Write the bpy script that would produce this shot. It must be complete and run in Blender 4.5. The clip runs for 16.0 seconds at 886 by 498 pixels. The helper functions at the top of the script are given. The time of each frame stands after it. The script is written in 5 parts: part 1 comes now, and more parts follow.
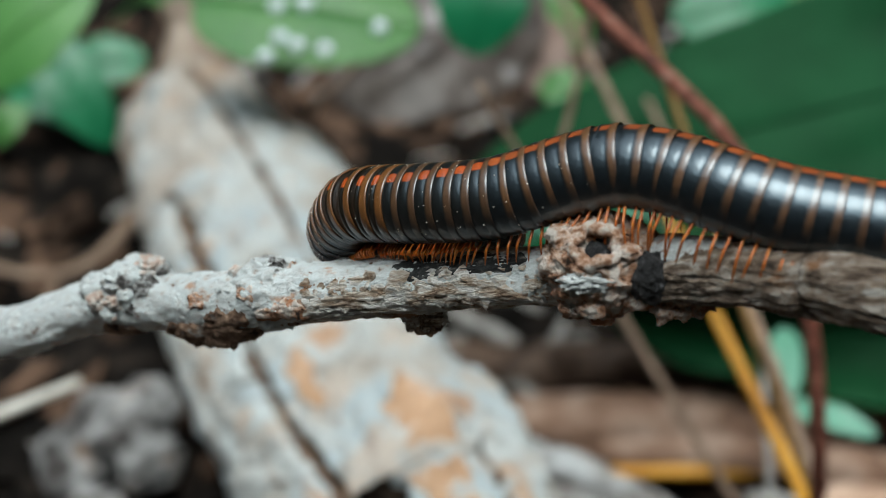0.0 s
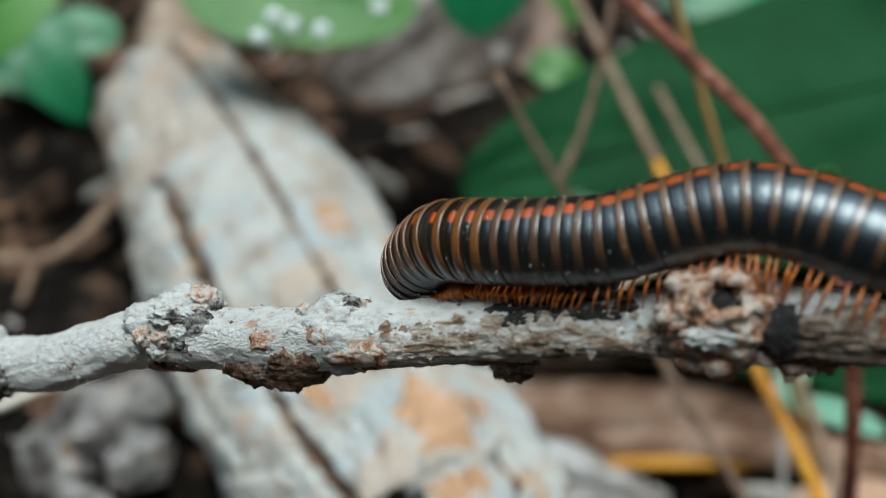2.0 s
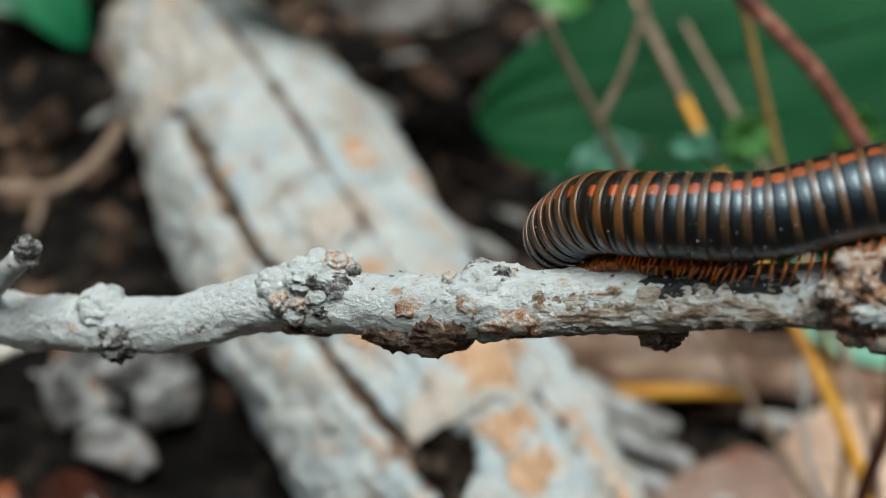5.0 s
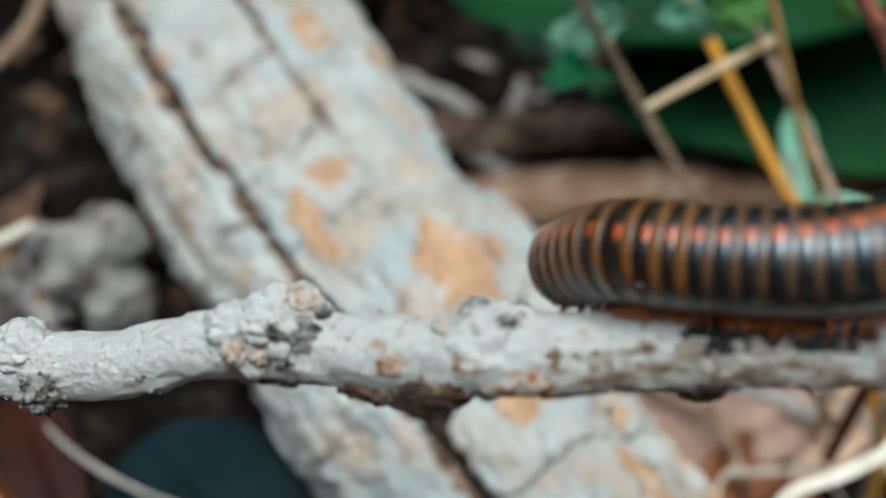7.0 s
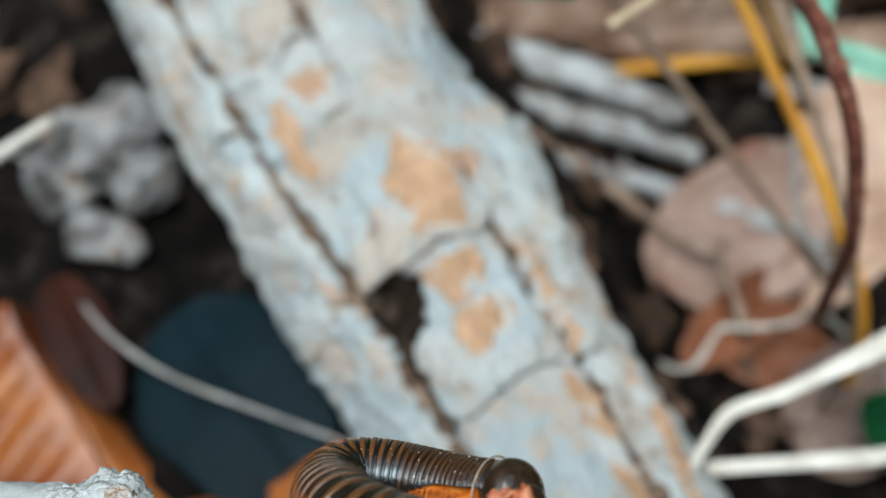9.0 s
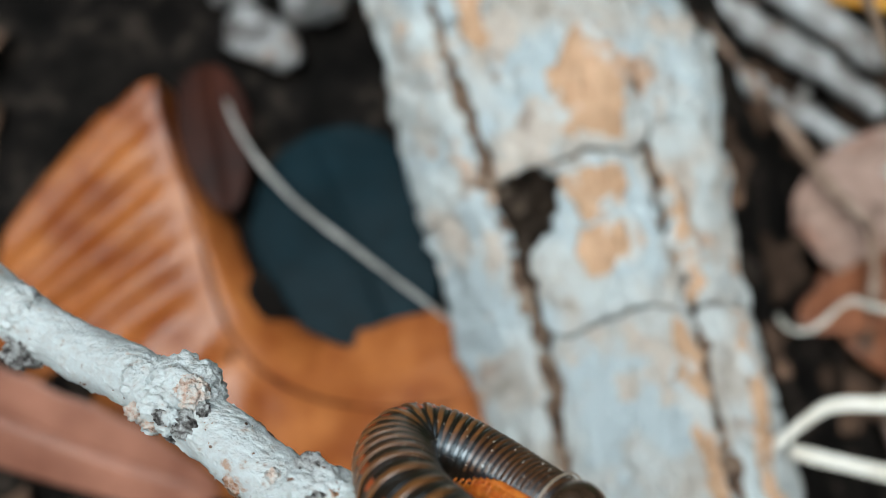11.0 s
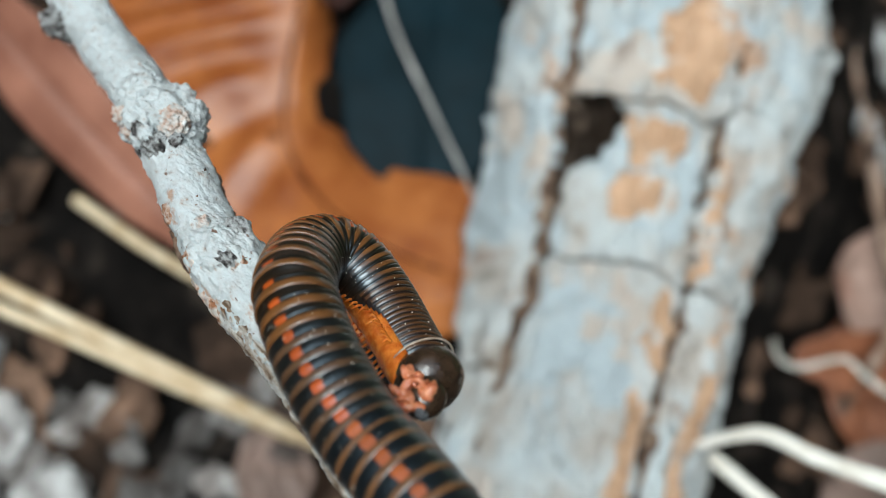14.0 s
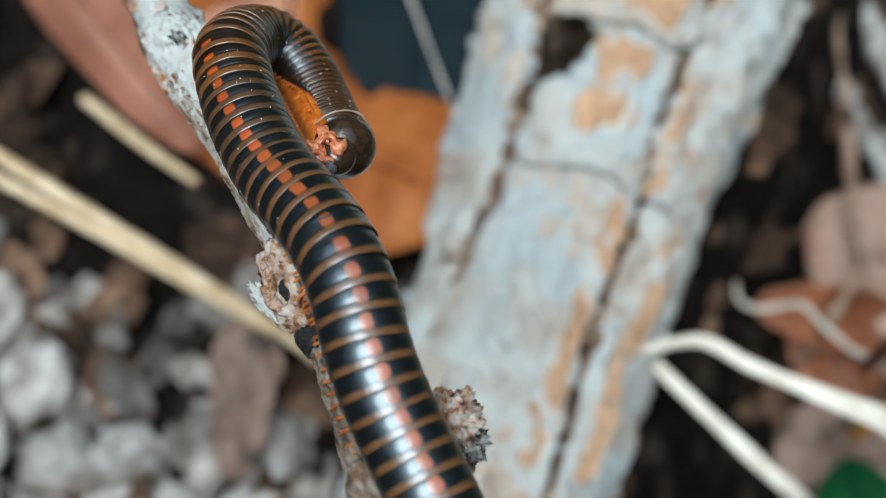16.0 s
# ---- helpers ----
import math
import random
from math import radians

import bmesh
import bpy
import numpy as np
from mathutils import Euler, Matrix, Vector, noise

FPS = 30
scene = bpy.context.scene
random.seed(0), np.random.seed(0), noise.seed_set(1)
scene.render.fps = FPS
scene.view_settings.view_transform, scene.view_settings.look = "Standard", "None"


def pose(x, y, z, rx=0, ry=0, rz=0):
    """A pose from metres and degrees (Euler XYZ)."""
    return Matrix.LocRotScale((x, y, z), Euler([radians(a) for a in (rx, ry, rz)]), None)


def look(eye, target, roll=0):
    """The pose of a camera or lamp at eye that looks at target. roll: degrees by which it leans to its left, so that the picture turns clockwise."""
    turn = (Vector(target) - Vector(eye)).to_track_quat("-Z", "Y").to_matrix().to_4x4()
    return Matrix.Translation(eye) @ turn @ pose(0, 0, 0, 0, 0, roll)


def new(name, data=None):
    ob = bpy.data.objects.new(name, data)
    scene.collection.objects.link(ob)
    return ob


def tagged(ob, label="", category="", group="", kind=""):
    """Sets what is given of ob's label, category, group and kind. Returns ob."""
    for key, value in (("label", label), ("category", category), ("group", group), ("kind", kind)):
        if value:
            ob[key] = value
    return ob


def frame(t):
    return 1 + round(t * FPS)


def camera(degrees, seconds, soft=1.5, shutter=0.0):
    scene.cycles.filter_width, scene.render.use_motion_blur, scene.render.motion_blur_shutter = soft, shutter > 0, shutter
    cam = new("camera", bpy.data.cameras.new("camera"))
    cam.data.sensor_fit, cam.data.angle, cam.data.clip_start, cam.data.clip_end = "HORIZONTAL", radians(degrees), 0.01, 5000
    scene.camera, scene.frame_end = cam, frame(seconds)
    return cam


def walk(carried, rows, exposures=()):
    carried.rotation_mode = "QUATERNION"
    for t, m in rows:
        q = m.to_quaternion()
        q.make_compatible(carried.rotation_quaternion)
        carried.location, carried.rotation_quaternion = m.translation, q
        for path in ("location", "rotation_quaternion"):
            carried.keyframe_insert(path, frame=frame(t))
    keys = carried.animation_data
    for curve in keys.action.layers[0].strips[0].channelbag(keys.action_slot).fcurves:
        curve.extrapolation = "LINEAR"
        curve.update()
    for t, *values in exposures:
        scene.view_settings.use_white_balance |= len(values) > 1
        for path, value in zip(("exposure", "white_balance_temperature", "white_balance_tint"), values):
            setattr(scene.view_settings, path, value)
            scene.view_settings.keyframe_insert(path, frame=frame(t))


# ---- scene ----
# ---- camera and its way ----
cam = camera(38.78, 16.0, soft=0.7)
PATH = [
    (0, (0.02866, -0.12242, 0.28211), (0.01721, 0.03976, 0.16563), -3.107),
    (0.5, (0.02420, -0.11710, 0.28022), (0.01459, 0.04456, 0.16285), -2.422),
    (1, (0.02002, -0.11142, 0.27898), (0.01318, 0.04926, 0.16008), -1.907),
    (1.5, (0.01468, -0.10700, 0.27863), (0.00962, 0.05287, 0.15857), -1.417),
    (2, (0.01184, -0.10665, 0.28148), (0.00850, 0.05221, 0.16002), -0.999),
    (2.5, (0.00894, -0.11065, 0.28656), (0.00705, 0.04723, 0.16379), -0.613),
    (3, (0.00536, -0.11118, 0.28981), (0.00475, 0.04536, 0.16533), -0.221),
    (3.5, (-0.00023, -0.11093, 0.28820), (-0.00036, 0.04437, 0.16218), 0.038),
    (6, (-0.01353, -0.08712, 0.28552), (-0.00504, 0.05612, 0.14620), 1.188),
    (6.5, (-0.01432, -0.07567, 0.28428), (-0.00433, 0.06159, 0.13916), 0.857),
    (7, (-0.01207, -0.06547, 0.28437), (-0.00201, 0.06129, 0.12999), 0.082),
    (7.5, (-0.00576, -0.05477, 0.29462), (0.00105, 0.05950, 0.13062), -2.090),
    (8, (0.00383, -0.04570, 0.30582), (0.00390, 0.05565, 0.13340), -5.996),
    (8.5, (0.01918, -0.03403, 0.31622), (0.01039, 0.05622, 0.13796), -10.591),
    (9, (0.03290, -0.02336, 0.32625), (0.01576, 0.05798, 0.14434), -15.580),
    (9.5, (0.04093, -0.01189, 0.32489), (0.01618, 0.06149, 0.14049), -20.195),
    (10, (0.03746, -0.00831, 0.32320), (0.00649, 0.05593, 0.13635), -23.454),
    (12.5, (0.02900, 0.00162, 0.32782), (-0.01129, 0.04086, 0.13590), -14.447),
    (13, (0.03293, -0.00052, 0.32126), (-0.00743, 0.03444, 0.12852), -13.431),
    (13.5, (0.03943, 0.00108, 0.32743), (-0.00104, 0.03254, 0.13411), -13.485),
    (14, (0.04659, -0.00163, 0.32961), (0.00632, 0.02776, 0.13593), -13.325),
    (14.5, (0.05175, -0.00183, 0.33104), (0.01100, 0.02657, 0.13730), -13.288),
    (15, (0.06366, -0.00731, 0.33263), (0.02237, 0.02095, 0.13899), -12.610),
    (15.5, (0.07244, -0.01581, 0.33614), (0.02931, 0.01250, 0.14291), -12.733),
    (16, (0.07955, -0.01549, 0.33823), (0.03343, 0.01349, 0.14579), -12.805),
]
walk(cam, [(t, look(eye, target, roll)) for t, eye, target, roll in PATH], exposures=[(0.0, 0.41, 6180.0, 1.0), (3.5, 0.40, 6330.0, 1.0), (6.5, 0.45, 6330.0, 1.0), (9.0, 0.49, 6000.0, 1.0), (16.0, 0.55, 6000.0, 1.0)])
# a close-up lens: only the branch and the animal are sharp
cam.data.dof.use_dof = True
cam.data.dof.focus_distance = 0.147
cam.data.dof.aperture_fstop = 15.0

# ---- light: bright overcast sky over a forest clearing ----
world = bpy.data.worlds.new("overcast")
scene.world = world
world.use_nodes = True
wt = world.node_tree
sky = wt.nodes.new("ShaderNodeTexSky")
sky.sky_type = "NISHITA"
sky.sun_disc = False
sky.sun_elevation, sky.sun_rotation = radians(82), radians(180)
sky.air_density, sky.dust_density, sky.ozone_density = 1.0, 3.0, 1.0
grey = wt.nodes.new("ShaderNodeHueSaturation")
grey.inputs["Saturation"].default_value = 0.4
wt.links.new(sky.outputs[0], grey.inputs["Color"])
wt.links.new(grey.outputs[0], wt.nodes["Background"].inputs[0])
wt.nodes["Background"].inputs[1].default_value = 0.15
sun = new("sun", bpy.data.lights.new("sun", "SUN"))
sun.data.energy, sun.data.angle, sun.data.color = 1.9, radians(38), (1.0, 0.99, 0.965)
sun.matrix_world = look((0, 0, 0), (0.0, 0.14, -1.0))


# ---- materials ----
def node(nt, kind, **inputs):
    n = nt.nodes.new(kind)
    for k, v in inputs.items():
        n.inputs[k.replace("_", " ")].default_value = v
    return n


def material(name, colors, scale=200.0, rough=0.7, bump=0.3, bump_scale=600.0, detail=6.0, second=None, spec=0.5,
             stretch=(1, 1, 1), vary=0.0, subsurface=0.0, coat=0.0, dist=0.0005, island=False):
    """A noise-mixed surface. colors: list of (position, rgb); second: (rgb, scale, from, to), patches of another colour."""
    m = bpy.data.materials.new(name)
    m.use_nodes = True
    nt = m.node_tree
    b = nt.nodes["Principled BSDF"]
    tc = node(nt, "ShaderNodeTexCoord")
    mp = node(nt, "ShaderNodeMapping")
    mp.inputs["Scale"].default_value = stretch
    nt.links.new(tc.outputs["Object"], mp.inputs["Vector"])
    nz = node(nt, "ShaderNodeTexNoise", Scale=scale, Detail=detail, Roughness=0.6)
    nt.links.new(mp.outputs[0], nz.inputs["Vector"])
    ramp = node(nt, "ShaderNodeValToRGB")
    els = ramp.color_ramp.elements
    while len(els) < len(colors):
        els.new(0.5)
    for el, (pos, rgb) in zip(els, colors):
        el.position, el.color = pos, (*rgb, 1)
    nt.links.new(nz.outputs[0], ramp.inputs[0])
    out = ramp.outputs[0]
    for sec in (second or ()):
        rgb, sscale, lo, hi = sec
        n2 = node(nt, "ShaderNodeTexNoise", Scale=sscale, Detail=8.0, Roughness=0.6)
        nt.links.new(mp.outputs[0], n2.inputs["Vector"])
        mr = node(nt, "ShaderNodeMapRange")
        mr.inputs["From Min"].default_value, mr.inputs["From Max"].default_value = lo, hi
        nt.links.new(n2.outputs[0], mr.inputs["Value"])
        mix = nt.nodes.new("ShaderNodeMix")
        mix.data_type = "RGBA"
        mix.inputs["B"].default_value = (*rgb, 1)
        mix.inputs[7].default_value = (*rgb, 1)
        nt.links.new(mr.outputs[0], mix.inputs[0])
        nt.links.new(out, mix.inputs[6])
        out = mix.outputs[2]
    if vary:
        oi = node(nt, "ShaderNodeNewGeometry" if island else "ShaderNodeObjectInfo")
        hs = node(nt, "ShaderNodeHueSaturation")
        mr = node(nt, "ShaderNodeMapRange")
        mr.inputs["To Min"].default_value, mr.inputs["To Max"].default_value = 1 - vary, 1 + vary
        nt.links.new(oi.outputs["Random Per Island" if island else "Random"], mr.inputs["Value"])
        nt.links.new(mr.outputs[0], hs.inputs["Value"])
        nt.links.new(out, hs.inputs["Color"])
        out = hs.outputs[0]
    nt.links.new(out, b.inputs["Base Color"])
    b.inputs["Roughness"].default_value = rough
    b.inputs["Specular IOR Level"].default_value = spec
    b.inputs["Coat Weight"].default_value = coat
    b.inputs["Coat Roughness"].default_value = 0.15
    if subsurface:
        b.inputs["Subsurface Weight"].default_value = subsurface
        b.inputs["Subsurface Radius"].default_value = (0.002, 0.001, 0.0005)
    if bump:
        n3 = node(nt, "ShaderNodeTexNoise", Scale=bump_scale, Detail=8.0, Roughness=0.65)
        nt.links.new(mp.outputs[0], n3.inputs["Vector"])
        bp = node(nt, "ShaderNodeBump", Strength=bump, Distance=dist)
        nt.links.new(n3.outputs[0], bp.inputs["Height"])
        nt.links.new(bp.outputs[0], b.inputs["Normal"])
    return m


def leaf_material(name, colors, scale=60.0, rough=0.4, glow=0.25, spec=0.5, second=None):
    """A leaf: as material(), with light coming through it."""
    m = material(name, colors, scale, rough, 0.25, 500.0, second=second, spec=spec, vary=0.12)
    nt = m.node_tree
    b = nt.nodes["Principled BSDF"]
    tr = nt.nodes.new("ShaderNodeBsdfTranslucent")
    nt.links.new(b.inputs["Base Color"].links[0].from_socket, tr.inputs["Color"])
    mx = nt.nodes.new("ShaderNodeMixShader")
    mx.inputs[0].default_value = glow
    nt.links.new(b.outputs[0], mx.inputs[1])
    nt.links.new(tr.outputs[0], mx.inputs[2])
    nt.links.new(mx.outputs[0], nt.nodes["Material Output"].inputs["Surface"])
    return m


def ring_material(name, dark, tan, start, spot=None, width=0.24, low=-0.75, high=0.25, soft=0.20, shine=1.75, coat=0.5, rough=0.25):
    """A glossy body ring in its own space: x runs to the tail from 0 to 1 over one ring, y and z in radii. A tan hind band, an orange spot on the back."""
    m = bpy.data.materials.new(name)
    m.use_nodes = True
    nt = m.node_tree
    b = nt.nodes["Principled BSDF"]
    tc = node(nt, "ShaderNodeTexCoord")
    sep = node(nt, "ShaderNodeSeparateXYZ")
    nt.links.new(tc.outputs["Object"], sep.inputs[0])
    oi = node(nt, "ShaderNodeObjectInfo")

    def maths(op, a, bb=0.5):
        n = nt.nodes.new("ShaderNodeMath")
        n.operation = op
        for k, v in enumerate((a, bb)):
            if isinstance(v, (int, float)):
                n.inputs[k].default_value = v
            else:
                nt.links.new(v, n.inputs[k])
        return n.outputs[0]

    def speckle(scale, detail):
        n = node(nt, "ShaderNodeTexNoise", Scale=scale, Detail=detail)
        n.noise_dimensions = "4D"
        nt.links.new(tc.outputs["Object"], n.inputs["Vector"])
        nt.links.new(maths("MULTIPLY", oi.outputs["Random"], 40.0), n.inputs["W"])
        return n.outputs[0]

    def step(v, lo, hi):
        n = node(nt, "ShaderNodeMapRange")
        n.interpolation_type = "SMOOTHSTEP"
        n.inputs["From Min"].default_value, n.inputs["From Max"].default_value = lo, hi
        nt.links.new(v, n.inputs["Value"])
        return n.outputs[0]

    def blend(fac, a, rgb):
        n = nt.nodes.new("ShaderNodeMix")
        n.data_type = "RGBA"
        nt.links.new(fac, n.inputs[0])
        if isinstance(a, tuple):
            n.inputs[6].default_value = (*a, 1)
        else:
            nt.links.new(a, n.inputs[6])
        n.inputs[7].default_value = (*rgb, 1)
        return n.outputs[2]

    coarse, fine = speckle(2.2, 4.0), speckle(9.0, 5.0)
    wob = maths("SUBTRACT", coarse, 0.5)
    x = maths("ADD", sep.outputs[0], maths("MULTIPLY", wob, 0.13))
    band = step(x, start, start + soft)
    # band fades towards the belly, partly painting the shade on the lower body
    band = maths("MULTIPLY", band, step(maths("ADD", sep.outputs[2], maths("MULTIPLY", wob, 0.5)), low, high))
    band = maths("MULTIPLY", band, maths("ADD", 0.55, maths("MULTIPLY", fine, 0.8)))
    col = blend(band, dark, tan)
    if spot:
        u = maths("POWER", maths("ABSOLUTE", maths("DIVIDE", maths("ADD", sep.outputs[1], maths("MULTIPLY", wob, 0.14)), width)), 4.0)
        v = maths("POWER", maths("ABSOLUTE", maths("DIVIDE", maths("SUBTRACT", x, start * 0.5 + 0.06), start * 0.5 + 0.04)), 3.0)
        dot = maths("SUBTRACT", 1.0, step(maths("ADD", u, v), 0.25, 1.5))
        dot = maths("MULTIPLY", dot, step(sep.outputs[2], 0.0, 0.4))
        dot = maths("MULTIPLY", dot, maths("ADD", 0.35, maths("ADD", maths("MULTIPLY", oi.outputs["Random"], 0.25), maths("MULTIPLY", fine, 0.6))))
        col = blend(dot, col, spot)
    nt.links.new(col, b.inputs["Base Color"])
    nt.links.new(maths("ADD", rough, maths("MULTIPLY", fine, 0.18)), b.inputs["Roughness"])
    b.inputs["IOR"].default_value = shine
    # blue put into the reflections in place of a bluer sky
    b.inputs["Specular Tint"].default_value = (0.62, 0.84, 1.0, 1)
    b.inputs["Coat Weight"].default_value = coat
    b.inputs["Coat IOR"].default_value = 1.7
    b.inputs["Coat Roughness"].default_value = rough * 0.6
    n3 = node(nt, "ShaderNodeTexNoise", Scale=7.0, Detail=6.0)
    mp = node(nt, "ShaderNodeMapping")
    mp.inputs["Scale"].default_value = (0.5, 1.0, 1.0)
    nt.links.new(tc.outputs["Object"], mp.inputs["Vector"])
    nt.links.new(mp.outputs[0], n3.inputs["Vector"])
    bp = node(nt, "ShaderNodeBump", Strength=0.16, Distance=0.0004)
    nt.links.new(n3.outputs[0], bp.inputs["Height"])
    nt.links.new(bp.outputs[0], b.inputs["Normal"])
    return m


# pale bark; its bluish cast carries the skylight's tint in the base colour
M_BRANCH = material("branch_bark", [(0.26, (0.12, 0.085, 0.065)), (0.32, (0.46, 0.40, 0.35)), (0.38, (0.58, 0.595, 0.585)), (0.6, (0.645, 0.695, 0.70))], 900, 0.9, 0.8, 1300, detail=12,
                    second=[((0.51, 0.535, 0.53), 170, 0.56, 0.68), ((0.50, 0.33, 0.235), 190, 0.625, 0.675), ((0.20, 0.12, 0.085), 520, 0.655, 0.69)], stretch=(0.7, 1, 1), dist=0.0012)
M_BUD = material("pale_pink_bud", [(0.34, (0.28, 0.16, 0.11)), (0.42, (0.62, 0.44, 0.35)), (0.50, (0.66, 0.58, 0.52)), (0.64, (0.70, 0.72, 0.71))], 700, 0.88, 0.8, 1500, detail=10, dist=0.0014)
M_STAIN = material("stained_bark", [(0.44, (0.012, 0.014, 0.015)), (0.53, (0.035, 0.038, 0.038)), (0.60, (0.22, 0.20, 0.18)), (0.70, (0.55, 0.53, 0.50))], 420, 0.7, 1.0, 1400, detail=9, stretch=(0.5, 1, 1), dist=0.0014)
M_GREYBARK = material("grey_brown_bark", [(0.28, (0.05, 0.035, 0.025)), (0.37, (0.25, 0.165, 0.105)), (0.46, (0.52, 0.43, 0.34)), (0.57, (0.76, 0.74, 0.70))], 900, 0.85, 1.0, 1700, detail=11,
                      second=[((0.34, 0.17, 0.08), 300, 0.61, 0.68), ((0.02, 0.018, 0.018), 380, 0.66, 0.71)], stretch=(0.22, 1, 1), dist=0.0018)
# brown bark with the millipede's shadow put into its colour
M_SHADEDBARK = material("shaded_brown_bark", [(0.30, (0.03, 0.02, 0.014)), (0.40, (0.13, 0.088, 0.06)), (0.50, (0.29, 0.22, 0.165)), (0.64, (0.55, 0.50, 0.44))], 900, 0.85, 1.0, 1700, detail=11,
                      second=[((0.30, 0.15, 0.07), 260, 0.61, 0.68), ((0.60, 0.58, 0.54), 340, 0.66, 0.70)], stretch=(0.22, 1, 1), dist=0.0018)
M_WHITESTICK = material("bleached_white_wood", [(0.36, (0.20, 0.17, 0.15)), (0.46, (0.40, 0.385, 0.37)), (0.6, (0.66, 0.68, 0.68))], 80, 0.85, 0.8, 350, detail=9, second=[((0.18, 0.13, 0.10), 60, 0.58, 0.65)], dist=0.003)
M_KNOT = material("knot_bark", [(0.35, (0.05, 0.025, 0.015)), (0.42, (0.40, 0.19, 0.10)), (0.48, (0.64, 0.42, 0.30)), (0.58, (0.80, 0.72, 0.65))], 620, 0.85, 0.9, 1500, detail=11,
                  second=[((0.46, 0.19, 0.085), 340, 0.585, 0.65), ((0.02, 0.016, 0.015), 520, 0.655, 0.70)], dist=0.0018)
# black for charred spots, and for the shade inside the large knot
M_BLACK = material("charred_bark_and_hole_shade", [(0.35, (0.008, 0.008, 0.009)), (0.6, (0.03, 0.03, 0.033)), (0.75, (0.16, 0.16, 0.17))], 900, 0.55, 1.0, 1500, dist=0.0015)
# colour of brown bark, also used for part of the underside's shade
M_BROWN = material("brown_bark_and_under_shade", [(0.34, (0.04, 0.022, 0.014)), (0.45, (0.20, 0.11, 0.065)), (0.62, (0.48, 0.32, 0.22))], 550, 0.85, 1.0, 1400, second=[((0.60, 0.60, 0.57), 260, 0.60, 0.68)], dist=0.002)
M_SCAR = material("bud_scar_bark", [(0.36, (0.035, 0.03, 0.028)), (0.46, (0.22, 0.205, 0.195)), (0.58, (0.66, 0.67, 0.66))], 800, 0.85, 1.0, 1700, dist=0.0018)
M_LOG = material("flaky_log_bark", [(0.30, (0.30, 0.25, 0.20)), (0.39, (0.50, 0.455, 0.40)), (0.50, (0.57, 0.585, 0.565)), (0.68, (0.63, 0.69, 0.69))], 60, 0.92, 0.9, 260, detail=12,
                 second=[((0.50, 0.565, 0.585), 28, 0.50, 0.565), ((0.58, 0.51, 0.44), 46, 0.575, 0.61), ((0.56, 0.37, 0.25), 38, 0.615, 0.65), ((0.42, 0.34, 0.285), 95, 0.62, 0.66), ((0.12, 0.09, 0.07), 210, 0.69, 0.74)], dist=0.003)
# copy of the log bark: more beige, and darker for shade at the far end
M_LOGFAR = material("shaded_beige_log_bark", [(0.30, (0.26, 0.20, 0.15)), (0.40, (0.47, 0.40, 0.335)), (0.52, (0.56, 0.515, 0.46)), (0.68, (0.60, 0.61, 0.59))], 50, 0.92, 0.9, 260, detail=12,
                    second=[((0.50, 0.54, 0.54), 28, 0.53, 0.60), ((0.50, 0.36, 0.26), 40, 0.575, 0.64), ((0.28, 0.27, 0.16), 45, 0.62, 0.68), ((0.10, 0.08, 0.06), 120, 0.66, 0.72)], dist=0.003)
M_TAN = material("tan_inner_bark", [(0.35, (0.46, 0.29, 0.175)), (0.65, (0.64, 0.42, 0.27))], 120, 0.92, 0.6, 400, second=[((0.57, 0.58, 0.56), 75, 0.53, 0.57), ((0.36, 0.25, 0.17), 150, 0.64, 0.69)], dist=0.003)
M_BROWNLAYER = material("brown_inner_bark", [(0.36, (0.03, 0.018, 0.012)), (0.5, (0.17, 0.105, 0.068)), (0.68, (0.46, 0.35, 0.26))], 150, 0.92, 0.8, 420, dist=0.003)
# log wood, its colour taken near black to deepen shade in the recesses
M_CORE = material("shade_dark_log_wood", [(0.35, (0.012, 0.009, 0.007)), (0.55, (0.06, 0.042, 0.03)), (0.72, (0.22, 0.17, 0.13))], 160, 0.95, 0.9, 420, dist=0.004, spec=0.1)
M_SOIL = material("dark_forest_soil", [(0.36, (0.005, 0.0045, 0.004)), (0.54, (0.014, 0.0115, 0.010)), (0.69, (0.075, 0.058, 0.046))], 70, 0.97, 0.9, 200, detail=9, dist=0.006, spec=0.08)
M_STONE = material("pale_grey_stone", [(0.40, (0.04, 0.033, 0.03)), (0.49, (0.17, 0.16, 0.155)), (0.57, (0.34, 0.345, 0.345)), (0.66, (0.58, 0.60, 0.61))], 70, 0.9, 0.7, 260, second=[((0.20, 0.13, 0.09), 70, 0.56, 0.66)], vary=0.1, dist=0.003)
M_CHIP = material("pinkish_grey_stone", [(0.3, (0.13, 0.11, 0.10)), (0.42, (0.33, 0.31, 0.295)), (0.60, (0.58, 0.58, 0.56))], 130, 0.9, 0.9, 300, vary=0.3, dist=0.003, second=[((0.10, 0.085, 0.075), 120, 0.60, 0.66), ((0.36, 0.25, 0.20), 60, 0.60, 0.68)])
M_GRAVEL = material("grey_gravel", [(0.3, (0.06, 0.050, 0.045)), (0.5, (0.14, 0.125, 0.115)), (0.68, (0.32, 0.31, 0.295))], 110, 0.9, 0.6, 300, vary=0.7, dist=0.002, island=True, spec=0.2)
M_LITTER = material("brown_leaf_scrap", [(0.35, (0.025, 0.015, 0.010)), (0.55, (0.085, 0.052, 0.035)), (0.7, (0.20, 0.12, 0.08))], 90, 0.85, 0.5, 300, vary=0.8, island=True, spec=0.15)
M_STRAW = material("yellow_straw", [(0.35, (0.50, 0.36, 0.20)), (0.65, (0.76, 0.64, 0.45))], 150, 0.6, 0.3, 500, stretch=(1, 1, 1))
